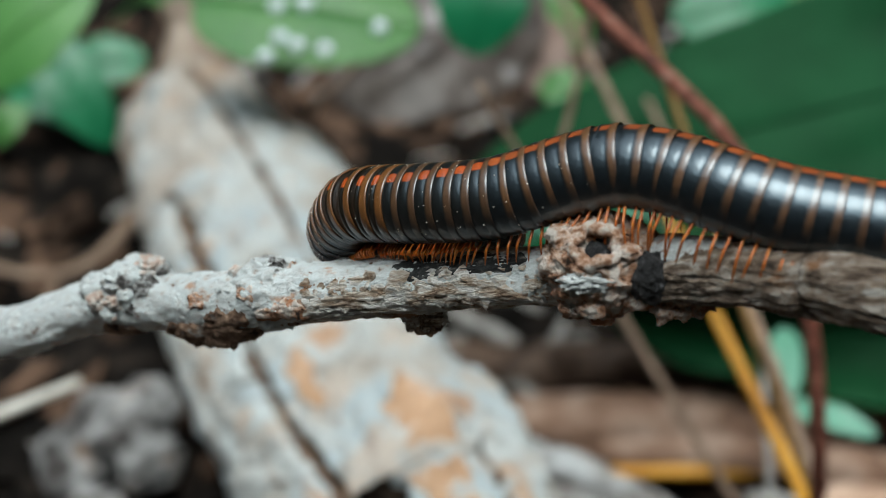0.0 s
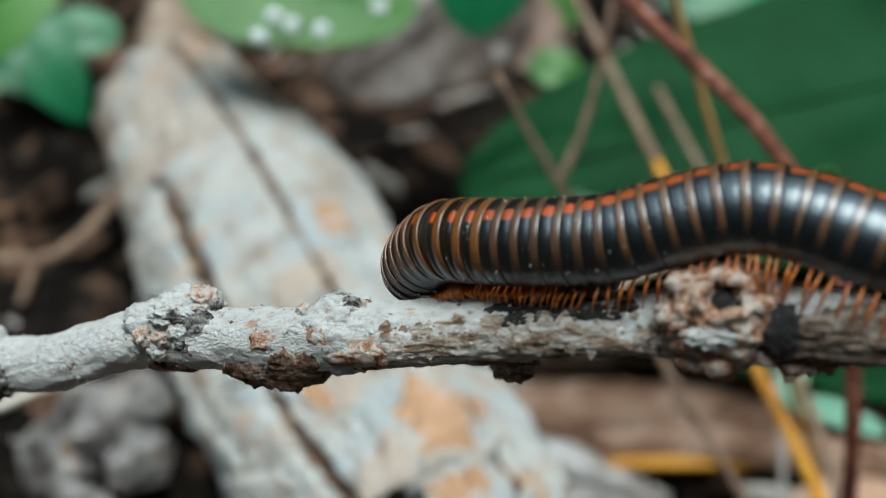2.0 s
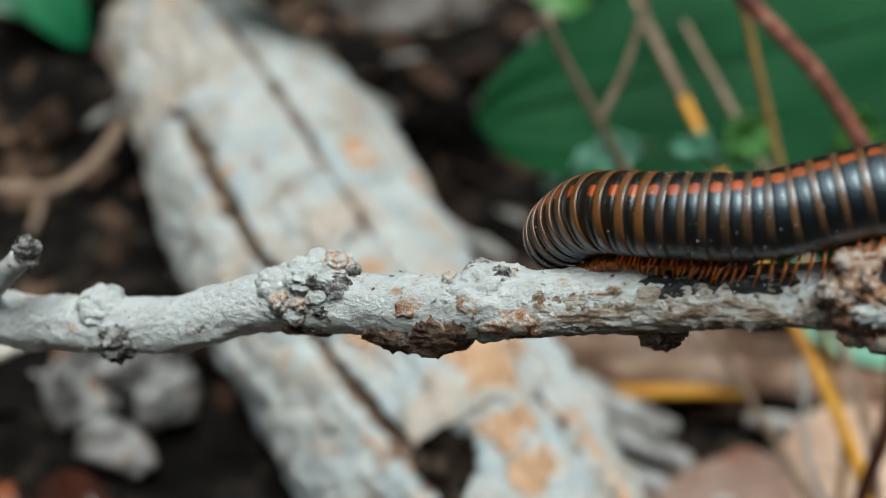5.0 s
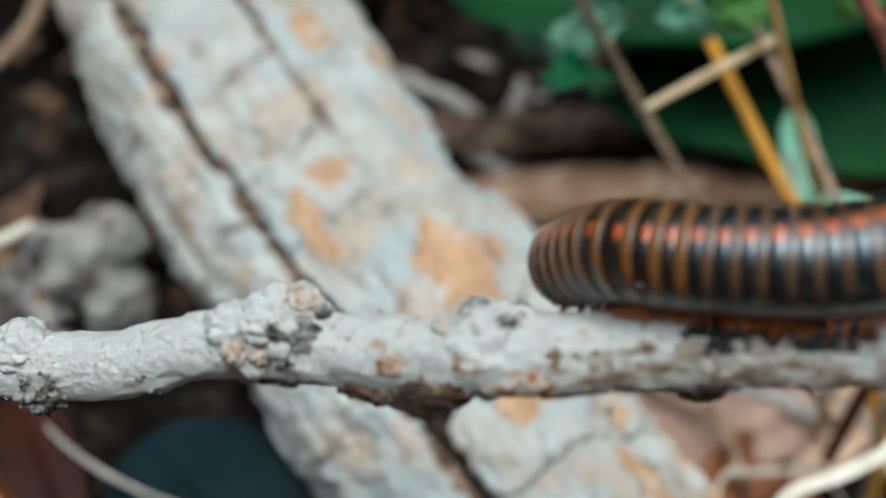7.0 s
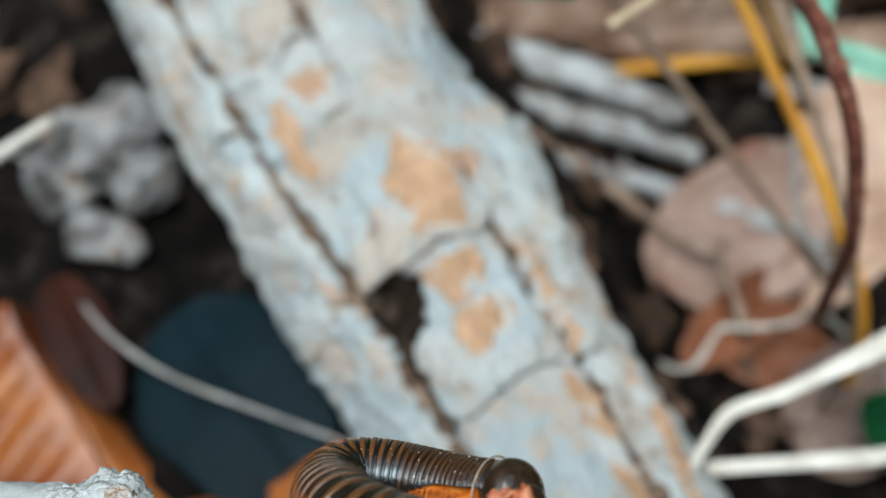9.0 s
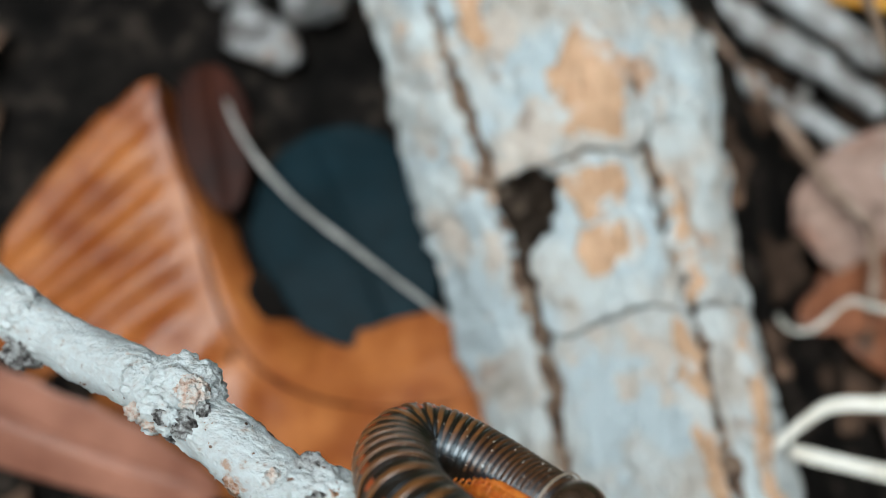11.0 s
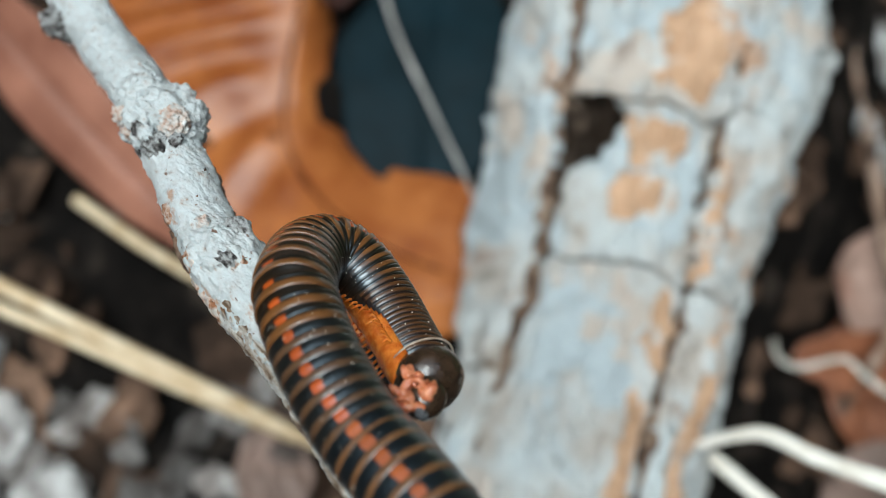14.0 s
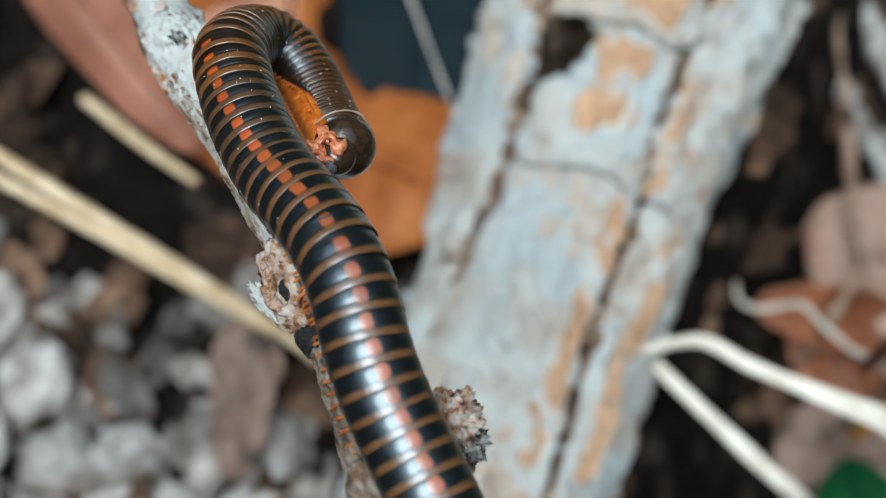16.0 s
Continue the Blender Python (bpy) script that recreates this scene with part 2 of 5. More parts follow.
M_OCHRE = material("ochre_twig_bark", [(0.35, (0.34, 0.18, 0.06)), (0.65, (0.56, 0.34, 0.13))], 150, 0.6, 0.3, 500)
M_PALESTRAW = material("bleached_straw", [(0.35, (0.56, 0.52, 0.44)), (0.65, (0.78, 0.76, 0.69))], 150, 0.6, 0.3, 500)
M_ORANGE = material("orange_stem_skin", [(0.35, (0.66, 0.28, 0.02)), (0.65, (0.82, 0.42, 0.04))], 60, 0.45, 0.15, 500)
M_RED = material("red_vine_bark", [(0.35, (0.09, 0.028, 0.018)), (0.55, (0.24, 0.075, 0.045)), (0.72, (0.42, 0.26, 0.20))], 300, 0.7, 0.6, 700, dist=0.001)
M_TWIG = material("brown_twig_bark", [(0.35, (0.16, 0.10, 0.065)), (0.65, (0.36, 0.26, 0.19))], 160, 0.8, 0.4, 500)
M_GREYTWIG = material("grey_dead_twig", [(0.35, (0.26, 0.24, 0.22)), (0.65, (0.55, 0.53, 0.50))], 110, 0.85, 0.5, 350)
M_STICK = material("red_brown_stick", [(0.33, (0.14, 0.075, 0.045)), (0.46, (0.28, 0.165, 0.11)), (0.58, (0.40, 0.27, 0.20)), (0.70, (0.54, 0.43, 0.36))], 55, 0.8, 0.8, 260, detail=9, second=[((0.16, 0.09, 0.055), 80, 0.60, 0.66)], dist=0.003)
M_DARKSTICK = material("dark_brown_stick", [(0.32, (0.10, 0.06, 0.04)), (0.50, (0.26, 0.17, 0.12)), (0.68, (0.44, 0.33, 0.26))], 70, 0.85, 0.7, 260, second=[((0.05, 0.03, 0.02), 60, 0.58, 0.65)])
M_SKYBLOCK = material("sky_blocking_undergrowth", [(0.34, (0.006, 0.010, 0.004)), (0.5, (0.018, 0.040, 0.012)), (0.68, (0.05, 0.10, 0.03))], 14, 0.8, 0.8, 30, second=[((0.05, 0.035, 0.02), 5, 0.56, 0.64)], spec=0.2, dist=0.05)
M_STUMP = material("pale_brown_root_wood", [(0.32, (0.20, 0.14, 0.10)), (0.55, (0.42, 0.33, 0.26)), (0.72, (0.60, 0.52, 0.44))], 70, 0.9, 0.7, 300, dist=0.003)
M_GREEN = leaf_material("dark_green_leaf", [(0.35, (0.006, 0.054, 0.017)), (0.65, (0.012, 0.088, 0.029))], 22, 0.6, 0.25, spec=0.12)
M_LIGHTGREEN = leaf_material("light_green_leaf", [(0.35, (0.09, 0.28, 0.07)), (0.65, (0.18, 0.41, 0.12))], 25, 0.3, 0.4)
M_TEAL = leaf_material("blue_green_leaf", [(0.35, (0.015, 0.19, 0.075)), (0.65, (0.04, 0.30, 0.13))], 25, 0.3, 0.35)
M_PALELEAF = leaf_material("pale_waxy_leaf", [(0.35, (0.13, 0.38, 0.24)), (0.65, (0.25, 0.50, 0.37))], 25, 0.3, 0.2)
M_RUST = leaf_material("rust_orange_leaf", [(0.34, (0.21, 0.050, 0.009)), (0.66, (0.43, 0.150, 0.040))], 55, 0.36, 0.10,
                       second=[((0.10, 0.025, 0.01), 160, 0.68, 0.76)], spec=0.5)
M_DARKRED = leaf_material("dark_red_leaf", [(0.34, (0.018, 0.005, 0.003)), (0.66, (0.045, 0.011, 0.005))], 55, 0.6, 0.0, spec=0.15)
M_PINK = leaf_material("pink_brown_leaf", [(0.34, (0.19, 0.072, 0.045)), (0.66, (0.42, 0.19, 0.125))], 40, 0.36, 0.15,
                       second=[((0.07, 0.03, 0.02), 120, 0.68, 0.74)])
M_TANLEAF = leaf_material("tan_dry_leaf", [(0.34, (0.46, 0.29, 0.20)), (0.66, (0.70, 0.51, 0.39))], 35, 0.6, 0.15,
                          second=[((0.12, 0.07, 0.05), 120, 0.66, 0.74)])
M_BLUE = leaf_material("slate_dark_leaf", [(0.34, (0.002, 0.008, 0.011)), (0.66, (0.006, 0.019, 0.026))], 40, 0.6, 0.0, spec=0.12)
M_PINKTAN = leaf_material("pinkish_tan_leaf", [(0.34, (0.32, 0.20, 0.155)), (0.66, (0.54, 0.38, 0.31))], 30, 0.55, 0.15, second=[((0.30, 0.12, 0.07), 45, 0.58, 0.66), ((0.05, 0.03, 0.022), 110, 0.64, 0.70)])
M_RUSTDULL = leaf_material("dull_rust_leaf", [(0.34, (0.16, 0.055, 0.025)), (0.66, (0.36, 0.14, 0.07))], 40, 0.45, 0.12, second=[((0.05, 0.025, 0.016), 90, 0.60, 0.66)])
M_DULLPINK = leaf_material("dull_pink_leaf", [(0.34, (0.13, 0.088, 0.07)), (0.66, (0.30, 0.205, 0.165))], 35, 0.6, 0.12, second=[((0.06, 0.045, 0.038), 90, 0.58, 0.63)])
# the pale mottles paint sheen onto the curled leaf
M_GREYLEAF = leaf_material("sheen_mottled_grey_leaf", [(0.34, (0.045, 0.034, 0.028)), (0.66, (0.15, 0.125, 0.11))], 40, 0.5, 0.1, second=[((0.58, 0.56, 0.55), 22, 0.54, 0.64), ((0.03, 0.022, 0.018), 40, 0.55, 0.63)])
# mostly opaque bluish white: the drop's sky glint is in its colour
M_DROP = material("water_drop", [(0.3, (0.80, 0.93, 0.95)), (0.7, (0.9, 1, 1))], 20, 0.02, 0)
M_DROP.node_tree.nodes["Principled BSDF"].inputs["Transmission Weight"].default_value = 0.2
M_DROP.node_tree.nodes["Principled BSDF"].inputs["IOR"].default_value = 1.33
SPOT = (0.46, 0.082, 0.008)
M_RING_FRONT = ring_material("front_ring_shell", (0.012, 0.0085, 0.005), (0.17, 0.070, 0.020), 0.46, SPOT, 0.16, -0.40, 0.85, shine=1.65, coat=0.45)
M_RING_MID = ring_material("middle_ring_shell", (0.008, 0.0075, 0.0065), (0.105, 0.053, 0.024), 0.56, SPOT, 0.15, -0.25, 0.95, shine=1.8, rough=0.28)
M_RING_REAR = ring_material("rear_ring_shell", (0.005, 0.006, 0.007), (0.155, 0.072, 0.026), 0.64, (0.42, 0.10, 0.018), 0.16, -0.35, 0.8, shine=1.85, rough=0.29)
M_NECK = ring_material("neck_ring_shell", (0.014, 0.007, 0.0045), (0.085, 0.036, 0.012), 0.45, low=-1.2, high=-0.5, shine=1.5, coat=0.35)
M_BELLY = material("orange_belly", [(0.35, (0.62, 0.125, 0.012)), (0.65, (0.82, 0.27, 0.04))], 900, 0.22, 0.5, 1800, subsurface=0.3)
M_LEG = material("orange_leg", [(0.35, (0.32, 0.075, 0.011)), (0.65, (0.58, 0.19, 0.034))], 900, 0.28, 0.2, 1800, subsurface=0.3)
M_MOUTH = material("red_mouthpart", [(0.35, (0.40, 0.10, 0.04)), (0.65, (0.62, 0.24, 0.12))], 900, 0.25, 0.3, 1800, subsurface=0.4, coat=0.5)
M_RIM = material("pale_shell_rim", [(0.35, (0.28, 0.20, 0.14)), (0.65, (0.50, 0.42, 0.34))], 900, 0.3, 0.2, 1800)
M_EYE = material("eye_facets", [(0.35, (0.02, 0.022, 0.025)), (0.65, (0.16, 0.17, 0.18))], 3500, 0.25, 0.6, 4000)
M_HEAD = material("brown_head_shell", [(0.35, (0.022, 0.013, 0.008)), (0.65, (0.05, 0.030, 0.018))], 500, 0.2, 0.1, 1800, coat=0.4)


# ---- building ----
def part(name, bm, mat, parent=None, label="", smooth=True):
    """Links a bmesh as one mesh object, under a parent if given."""
    me = bpy.data.meshes.new(name)
    bm.to_mesh(me)
    bm.free()
    me.materials.append(mat)
    if smooth:
        me.polygons.foreach_set("use_smooth", [True] * len(me.polygons))
    ob = new(name, me)
    if parent is not None:
        ob.parent = parent
    if label:
        ob["label"] = label
    return ob


def shared(name, me, parent, m):
    ob = new(name, me)
    ob.parent = parent
    ob.matrix_local = m
    return ob


def thing(name, label, category, group="", kind="", at=(0, 0, 0)):
    ob = new(name)
    ob.location = at
    ob.empty_display_size = 0.01
    return tagged(ob, label, category, group, kind)


def spline(points, n):
    """n points on a smooth curve through the given ones, evenly spaced."""
    P = [Vector(p) for p in points]
    P = [2 * P[0] - P[1]] + P + [2 * P[-1] - P[-2]]
    out = []
    for k in range(1, len(P) - 2):
        a, b, c, d = P[k - 1 : k + 3]
        for j in range(24):
            t = j / 24
            out.append(0.5 * (2 * b + (c - a) * t + (2 * a - 5 * b + 4 * c - d) * t * t + (3 * b - a - 3 * c + d) * t**3))
    out.append(P[-2])
    run = [0.0]
    for a, b in zip(out, out[1:]):
        run.append(run[-1] + (b - a).length)
    want = np.linspace(0, run[-1], n)
    xyz = [np.interp(want, run, [p[k] for p in out]) for k in range(3)]
    return [Vector(p) for p in zip(*xyz)]


def frames_along(pts, up=(0, 0, 1)):
    """Tangent, side and up at each point."""
    rows = []
    for k, p in enumerate(pts):
        t = (pts[min(k + 1, len(pts) - 1)] - pts[max(k - 1, 0)]).normalized()
        side = t.cross(Vector(up)).normalized()
        rows.append((p, t, side, side.cross(t)))
    return rows


def tube(points, radii, seg=14, n=60, rough=0.0, rscale=200.0, shape=None, up=(0, 0, 1), bm=None, seed=0.0):
    """A rounded rod along a smooth curve; radii: at even steps; rough: size of its unevenness; shape(s, angle): more radius."""
    bm = bm or bmesh.new()
    pts = spline(points, n)
    rad = np.interp(np.linspace(0, 1, n), np.linspace(0, 1, len(radii)), radii)
    rings = []
    for k, (p, t, side, v) in enumerate(frames_along(pts, up)):
        ring = []
        for j in range(seg):
            a = 2 * math.pi * j / seg
            way = side * math.cos(a) + v * math.sin(a)
            r = rad[k]
            if rough:
                q = (p + way * r) * rscale + Vector((seed, 0, 0))
                r += rough * (noise.noise(q) + 0.5 * noise.noise(q * 2.3))
            if shape:
                r += shape(k / (n - 1), a)
            ring.append(bm.verts.new(p + way * r))
        rings.append(ring)
    for a, b in zip(rings, rings[1:]):
        for j in range(seg):
            bm.faces.new((a[j], a[(j + 1) % seg], b[(j + 1) % seg], b[j]))
    for ring, flip in ((rings[0], True), (rings[-1], False)):
        bm.faces.new(ring[::-1] if flip else ring)
    bmesh.ops.recalc_face_normals(bm, faces=bm.faces)
    return bm


def lump(at, size, rough=0.25, scale=2.2, sub=3, seed=0.0, turn=(0, 0, 0), dents=(), whorl=None, facets=0):
    """An uneven rounded lump; size: half extents; dents: (direction, depth, width) pits."""
    bm = bmesh.new()
    bmesh.ops.create_icosphere(bm, subdivisions=sub, radius=1)
    rot = Euler([radians(a) for a in turn]).to_matrix()
    rnd = random.Random(int(seed * 97) + 5)
    cuts = [(Vector((rnd.gauss(0, 1), rnd.gauss(0, 1), rnd.gauss(0, 1))).normalized(), rnd.uniform(0.62, 0.92)) for _ in range(facets)]
    for v in bm.verts:
        d = v.co.normalized()
        q = d * scale + Vector((seed * 7.1, seed * 3.3, seed))
        r = 1 + rough * (noise.noise(q) + 0.6 * noise.noise(q * 2.1) + 0.4 * noise.noise(q * 4.3) + (0.3 * noise.noise(q * 8.7) if sub > 3 else 0))
        for way, far in cuts:
            c = d.dot(way)
            if c * r > far:
                r = far / c + 0.05 * (r - far / c)
        if whorl:
            e = (d - Vector(whorl[0]).normalized()).length + 0.12 * noise.noise(d * 3 + Vector((seed, 0, 0)))
            r += whorl[2] * math.sin(e * whorl[1])
        for way, depth, width in dents:
            r -= depth * math.exp(-((d - Vector(way).normalized()).length / width) ** 2)
        v.co = rot @ Vector((d.x * size[0] * r, d.y * size[1] * r, d.z * size[2] * r)) + Vector(at)
    return bm


def leaf_mesh(base, tip, facing, width, bow=0.0, fold=0.0, ripple=0.0, veins=9, wave=0.0, n=36, m=14, thick=0.0004, round_=0.8, seed=0.0, trim=(1.0, 1.0), bulge=0.8):
    """A leaf blade from base to tip. facing: about where its upper side looks; bow: how far its middle rises; fold: how far its edges rise;
    ripple: depth of the vein furrows; trim: part of the half width kept on each side."""
    bm = bmesh.new()
    base, tip = Vector(base), Vector(tip)
    along = tip - base
    length = along.length
    t = along / length
    side = t.cross(Vector(facing)).normalized()
    up = side.cross(t).normalized()
    layers = []
    for lay in (0, 1):
        rows = []
        for i in range(n + 1):
            s = i / n
            w = width / 2 * max(0.0, math.sin(math.pi * s**bulge)) ** round_
            row = []
            for j in range(-m, m + 1):
                c = j / m
                edge = 1 + 0.10 * noise.noise(Vector((s * 4 + seed, 3 * (j > 0), seed))) + 0.05 * noise.noise(Vector((s * 13 + seed, 3 * (j > 0), seed)))
                x = w * c * edge * (trim[0] if c < 0 else trim[1])
                z = bow * math.sin(math.pi * s) + fold * abs(c) ** 1.5 * math.sin(math.pi * s)
                z += wave * (noise.noise(Vector((s * 3 + seed, c * 1.6, seed * 2))) + 0.45 * noise.noise(Vector((s * 8 + seed, c * 4, seed * 3))))
                if ripple and j:
                    z += ripple * min(1.0, trim[0] if c < 0 else trim[1] * 2) * (1 - 0.6 * abs(c) ** 3) * math.cos(2 * math.pi * (s * veins - abs(c) * 1.6)) * min(1, abs(c) * 4) * math.sin(math.pi * s)
                z += -0.0006 * math.exp(-(c * 9) ** 2)
                row.append(bm.verts.new(base + t * s * length + side * x + up * (z - lay * thick)))
            rows.append(row)
        layers.append(rows)
        for a, b in zip(rows, rows[1:]):
            for j in range(2 * m):
                q = (a[j], a[j + 1], b[j + 1], b[j])
                bm.faces.new(q if lay == 0 else q[::-1])
    (top, bot) = layers
    for j in (0, 2 * m):
        for i in range(n):
            bm.faces.new((top[i][j], top[i + 1][j], bot[i + 1][j], bot[i][j]))
    bmesh.ops.remove_doubles(bm, verts=bm.verts, dist=1e-6)
    bmesh.ops.recalc_face_normals(bm, faces=bm.faces)
    rib = [base + t * s * length + up * (bow * math.sin(math.pi * s) + wave * noise.noise(Vector((s * 3 + seed, 0, seed * 2))) + 0.0001) for s in np.linspace(0.01, 0.97, 9)]
    return bm, rib


def leaf(name, label, mat, base, tip, facing, width, rib_mat=None, rib=0.0007, stalk=None, group="leaves", **shape):
    """A leaf with its midrib, and a stalk to the given point."""
    ob = thing(name, label, "leaf", group)
    bm, mid = leaf_mesh(base, tip, facing, width, **shape)
    part("blade", bm, mat, ob)
    part("midrib", tube(mid, [rib, rib * 0.4], 6, 20), rib_mat or mat, ob)
    if stalk:
        part("stalk", tube([base, (Vector(base) + Vector(stalk)) / 2 + Vector((0, 0, 0.006)), stalk], [rib * 1.2, rib * 1.6], 8, 16), rib_mat or mat, ob)
    return ob


def curved_leaf(name, label, mat, rib, left, right, ripple=0.0, veins=9, droop=(0.0, 0.0), wave=0.0, thick=0.0005, n=90, m=22, seed=0.0, group="leaves", hole=None, smooth_from=1.0, rib_mat=None):
    """A leaf along a bent midrib; left, right: half widths at even steps along it; droop: how far each rim sinks; hole: (along, across, radius)."""
    ob = thing(name, label, "leaf", group)
    pts = spline(rib, n + 1)
    rows = frames_along(pts)
    bm = bmesh.new()
    layers = []
    for lay in (0, 1):
        grid = []
        for i, (p, t, side, up) in enumerate(rows):
            u = i / n
            row = []
            for j in range(-m, m + 1):
                c = j / m
                w = float(np.interp(u, np.linspace(0, 1, len(left)), left)) if j < 0 else float(np.interp(u, np.linspace(0, 1, len(right)), right))
                edge = 1 + 0.05 * noise.noise(Vector((u * 5 + seed, 3 * (j > 0), seed))) + 0.025 * noise.noise(Vector((u * 19 + seed, 3 * (j > 0), seed)))
                z = -(droop[0] if j < 0 else droop[1] * min(1.0, max(0.0, (smooth_from + 0.1 - u) / 0.2))) * abs(c) ** 1.6 - 0.0010 * math.exp(-(c * 12) ** 2)
                z += wave * (noise.noise(Vector((u * 4 + seed, c * 2, seed))) + 0.4 * noise.noise(Vector((u * 11, c * 5, seed))))
                if ripple:
                    ridge = (u * veins - abs(c) ** 1.3 * 0.9 + 0.12 * noise.noise(Vector((u * 6, c * 3, seed)))) % 1.0
                    z += ripple * (abs(ridge - 0.5) * 2 - 0.5) * min(1.0, abs(c) * 5) * (1 - 0.5 * abs(c) ** 4) * min(1.0, w / 0.03) * (1.0 if j < 0 else 0.2) * min(1.0, max(0.0, (smooth_from + 0.06 - u) / 0.12))
                lean = t * abs(c) * w * (0.18 if j < 0 else 0.1)
                row.append(bm.verts.new(p + side * (-1 if j < 0 else 1) * -1 * abs(c) * w * edge + lean + Vector((0, 0, z - lay * thick))))
            grid.append(row)
        layers.append(grid)
        for i in range(n):
            for j in range(2 * m):
                if hole and math.hypot((i / n - hole[0]) * 0.13, (j - m) / m * 0.05 - hole[1]) < hole[2]:
                    continue
                q = (grid[i][j], grid[i][j + 1], grid[i + 1][j + 1], grid[i + 1][j])
                bm.faces.new(q if lay == 0 else q[::-1])
    top, low = layers
    for j in (0, 2 * m):
        for i in range(n):
            bm.faces.new((top[i][j], top[i + 1][j], low[i + 1][j], low[i][j]))
    for i in (0, n):
        for j in range(2 * m):
            bm.faces.new((top[i][j], top[i][j + 1], low[i][j + 1], low[i][j]))
    bmesh.ops.remove_doubles(bm, verts=bm.verts, dist=1e-6)
    bmesh.ops.recalc_face_normals(bm, faces=bm.faces)
    part("blade", bm, mat, ob)
    part("midrib", tube([r[0] + Vector((0, 0, -0.0011)) for r in rows[1:-2:6]], [0.0007, 0.0006, 0.0004], 8, 60), rib_mat or mat, ob)
    return ob


def grass(label, points, widths, keel=0.35, mat=None, n=50, up=(0, 0, 1)):
    """A dry grass blade: a thin strip folded along its keel."""
    ob = thing("grass_blade", label, "grass", "dry straws")
    bm = bmesh.new()
    rows = frames_along(spline(points, n + 1), up)
    grid = []
    for i, (p, t, side, v) in enumerate(rows):
        w = float(np.interp(i / n, np.linspace(0, 1, len(widths)), widths)) * (1 + 0.08 * noise.noise(p * 90))
        sec = [(-1, keel), (-0.5, keel * 0.45), (0, 0), (0.5, keel * 0.45), (1, keel)]
        sec = [(x, z + 0.0) for x, z in sec] + [(x, z - 0.16) for x, z in sec[::-1]]
        grid.append([bm.verts.new(p + side * x * w + v * z * w) for x, z in sec])
    for a, b in zip(grid, grid[1:]):
        for j in range(10):
            bm.faces.new((a[j], a[(j + 1) % 10], b[(j + 1) % 10], b[j]))
    bm.faces.new(grid[0])
    bm.faces.new(grid[-1])
    bmesh.ops.recalc_face_normals(bm, faces=bm.faces)
    part("blade", bm, mat or M_PALESTRAW, ob)
    return ob


def rod(name, label, category, mat, points, radii, group="", n=50, seg=10, rough=0.0, rscale=200.0, nodes=(), node_size=1.5, **kw):
    """A twig, stem or stick: one rod with thickened nodes."""
    ob = thing(name, label, category, group)
    part("stem", tube(points, radii, seg, n, rough, rscale, **kw), mat, ob)
    pts = spline(points, 101)
    for s in nodes:
        r = float(np.interp(s, np.linspace(0, 1, len(radii)), radii)) * node_size
        part("joint", lump(pts[int(s * 100)], (r, r, r), 0.3, sub=2, seed=s * 9), mat, ob)
    return ob


# ---- ground ----
LOG_A, LOG_B = Vector((-0.1050, 0.3350, 0.0310)), Vector((0.0940, -0.0900, 0.0280))


def ground_height(x, y):
    """Flat by the log, falling away on its far side."""
    d = (x - 0.0) * 0.901 + (y - 0.1) * 0.433
    k = min(1.0, max(0.0, (d - 0.030) / 0.065))
    k2 = min(1.0, max(0.0, (y + 0.04) / 0.06))
    return -0.075 * k * k * (3 - 2 * k) * k2


def build_ground():
    bm = bmesh.new()
    xs = sorted(set(list(np.linspace(-0.5, 0.6, 140)) + [-60, -8, -2, -1, -0.7, 0.8, 1.2, 2, 8, 60]))
    ys = sorted(set(list(np.linspace(-0.25, 1.1, 170)) + [-60, -8, -2, -0.6, -0.4, 1.3, 1.8, 3, 8, 60]))
    grid = []
    for x in xs:
        row = []
        for y in ys:
            p = Vector((x, y, 0))
            z = 0.010 * noise.noise(p * 14) + 0.006 * noise.noise(p * 40) + 0.003 * noise.noise(p * 95) - 0.006
            row.append(bm.verts.new((x, y, z + ground_height(x, y))))
        grid.append(row)
    for a, b in zip(grid, grid[1:]):
        for k in range(len(ys) - 1):
            bm.faces.new((a[k], b[k], b[k + 1], a[k + 1]))
    tagged(part("ground", bm, M_SOIL), "dark moist forest soil under scattered litter", "ground", kind="structure")


build_ground()


def build_sky_block_ring():
    """A dark undergrowth ring on all sides, out of view, added to block the low sky."""
    bm = bmesh.new()
    n, m = 220, 40
    rows = []
    for i in range(n):
        a = 2 * math.pi * i / n
        row = []
        for j in range(m + 1):
            z = -0.2 + 2.0 * j / m
            q = Vector((math.cos(a) * 2.2, math.sin(a) * 2.2, z * 2.2))
            r = 1.25 + 0.30 * noise.noise(q) + 0.16 * noise.noise(q * 3) + 0.10 * noise.noise(q * 8) + 0.1 * z
            row.append(bm.verts.new((0.05 + math.cos(a) * r, 0.1 + math.sin(a) * r, z + 0.35 * noise.noise(Vector((a * 3, 0, 4))) * j / m)))
        rows.append(row)
    for i in range(n):
        for j in range(m):
            bm.faces.new((rows[i][j], rows[(i + 1) % n][j], rows[(i + 1) % n][j + 1], rows[i][j + 1]))
    tagged(part("backdrop", bm, M_SKYBLOCK), "unseen ring of dark green undergrowth added to block the low sky", "undergrowth", kind="structure")


# unseen ring that darkens low sky and side reflections
build_sky_block_ring()


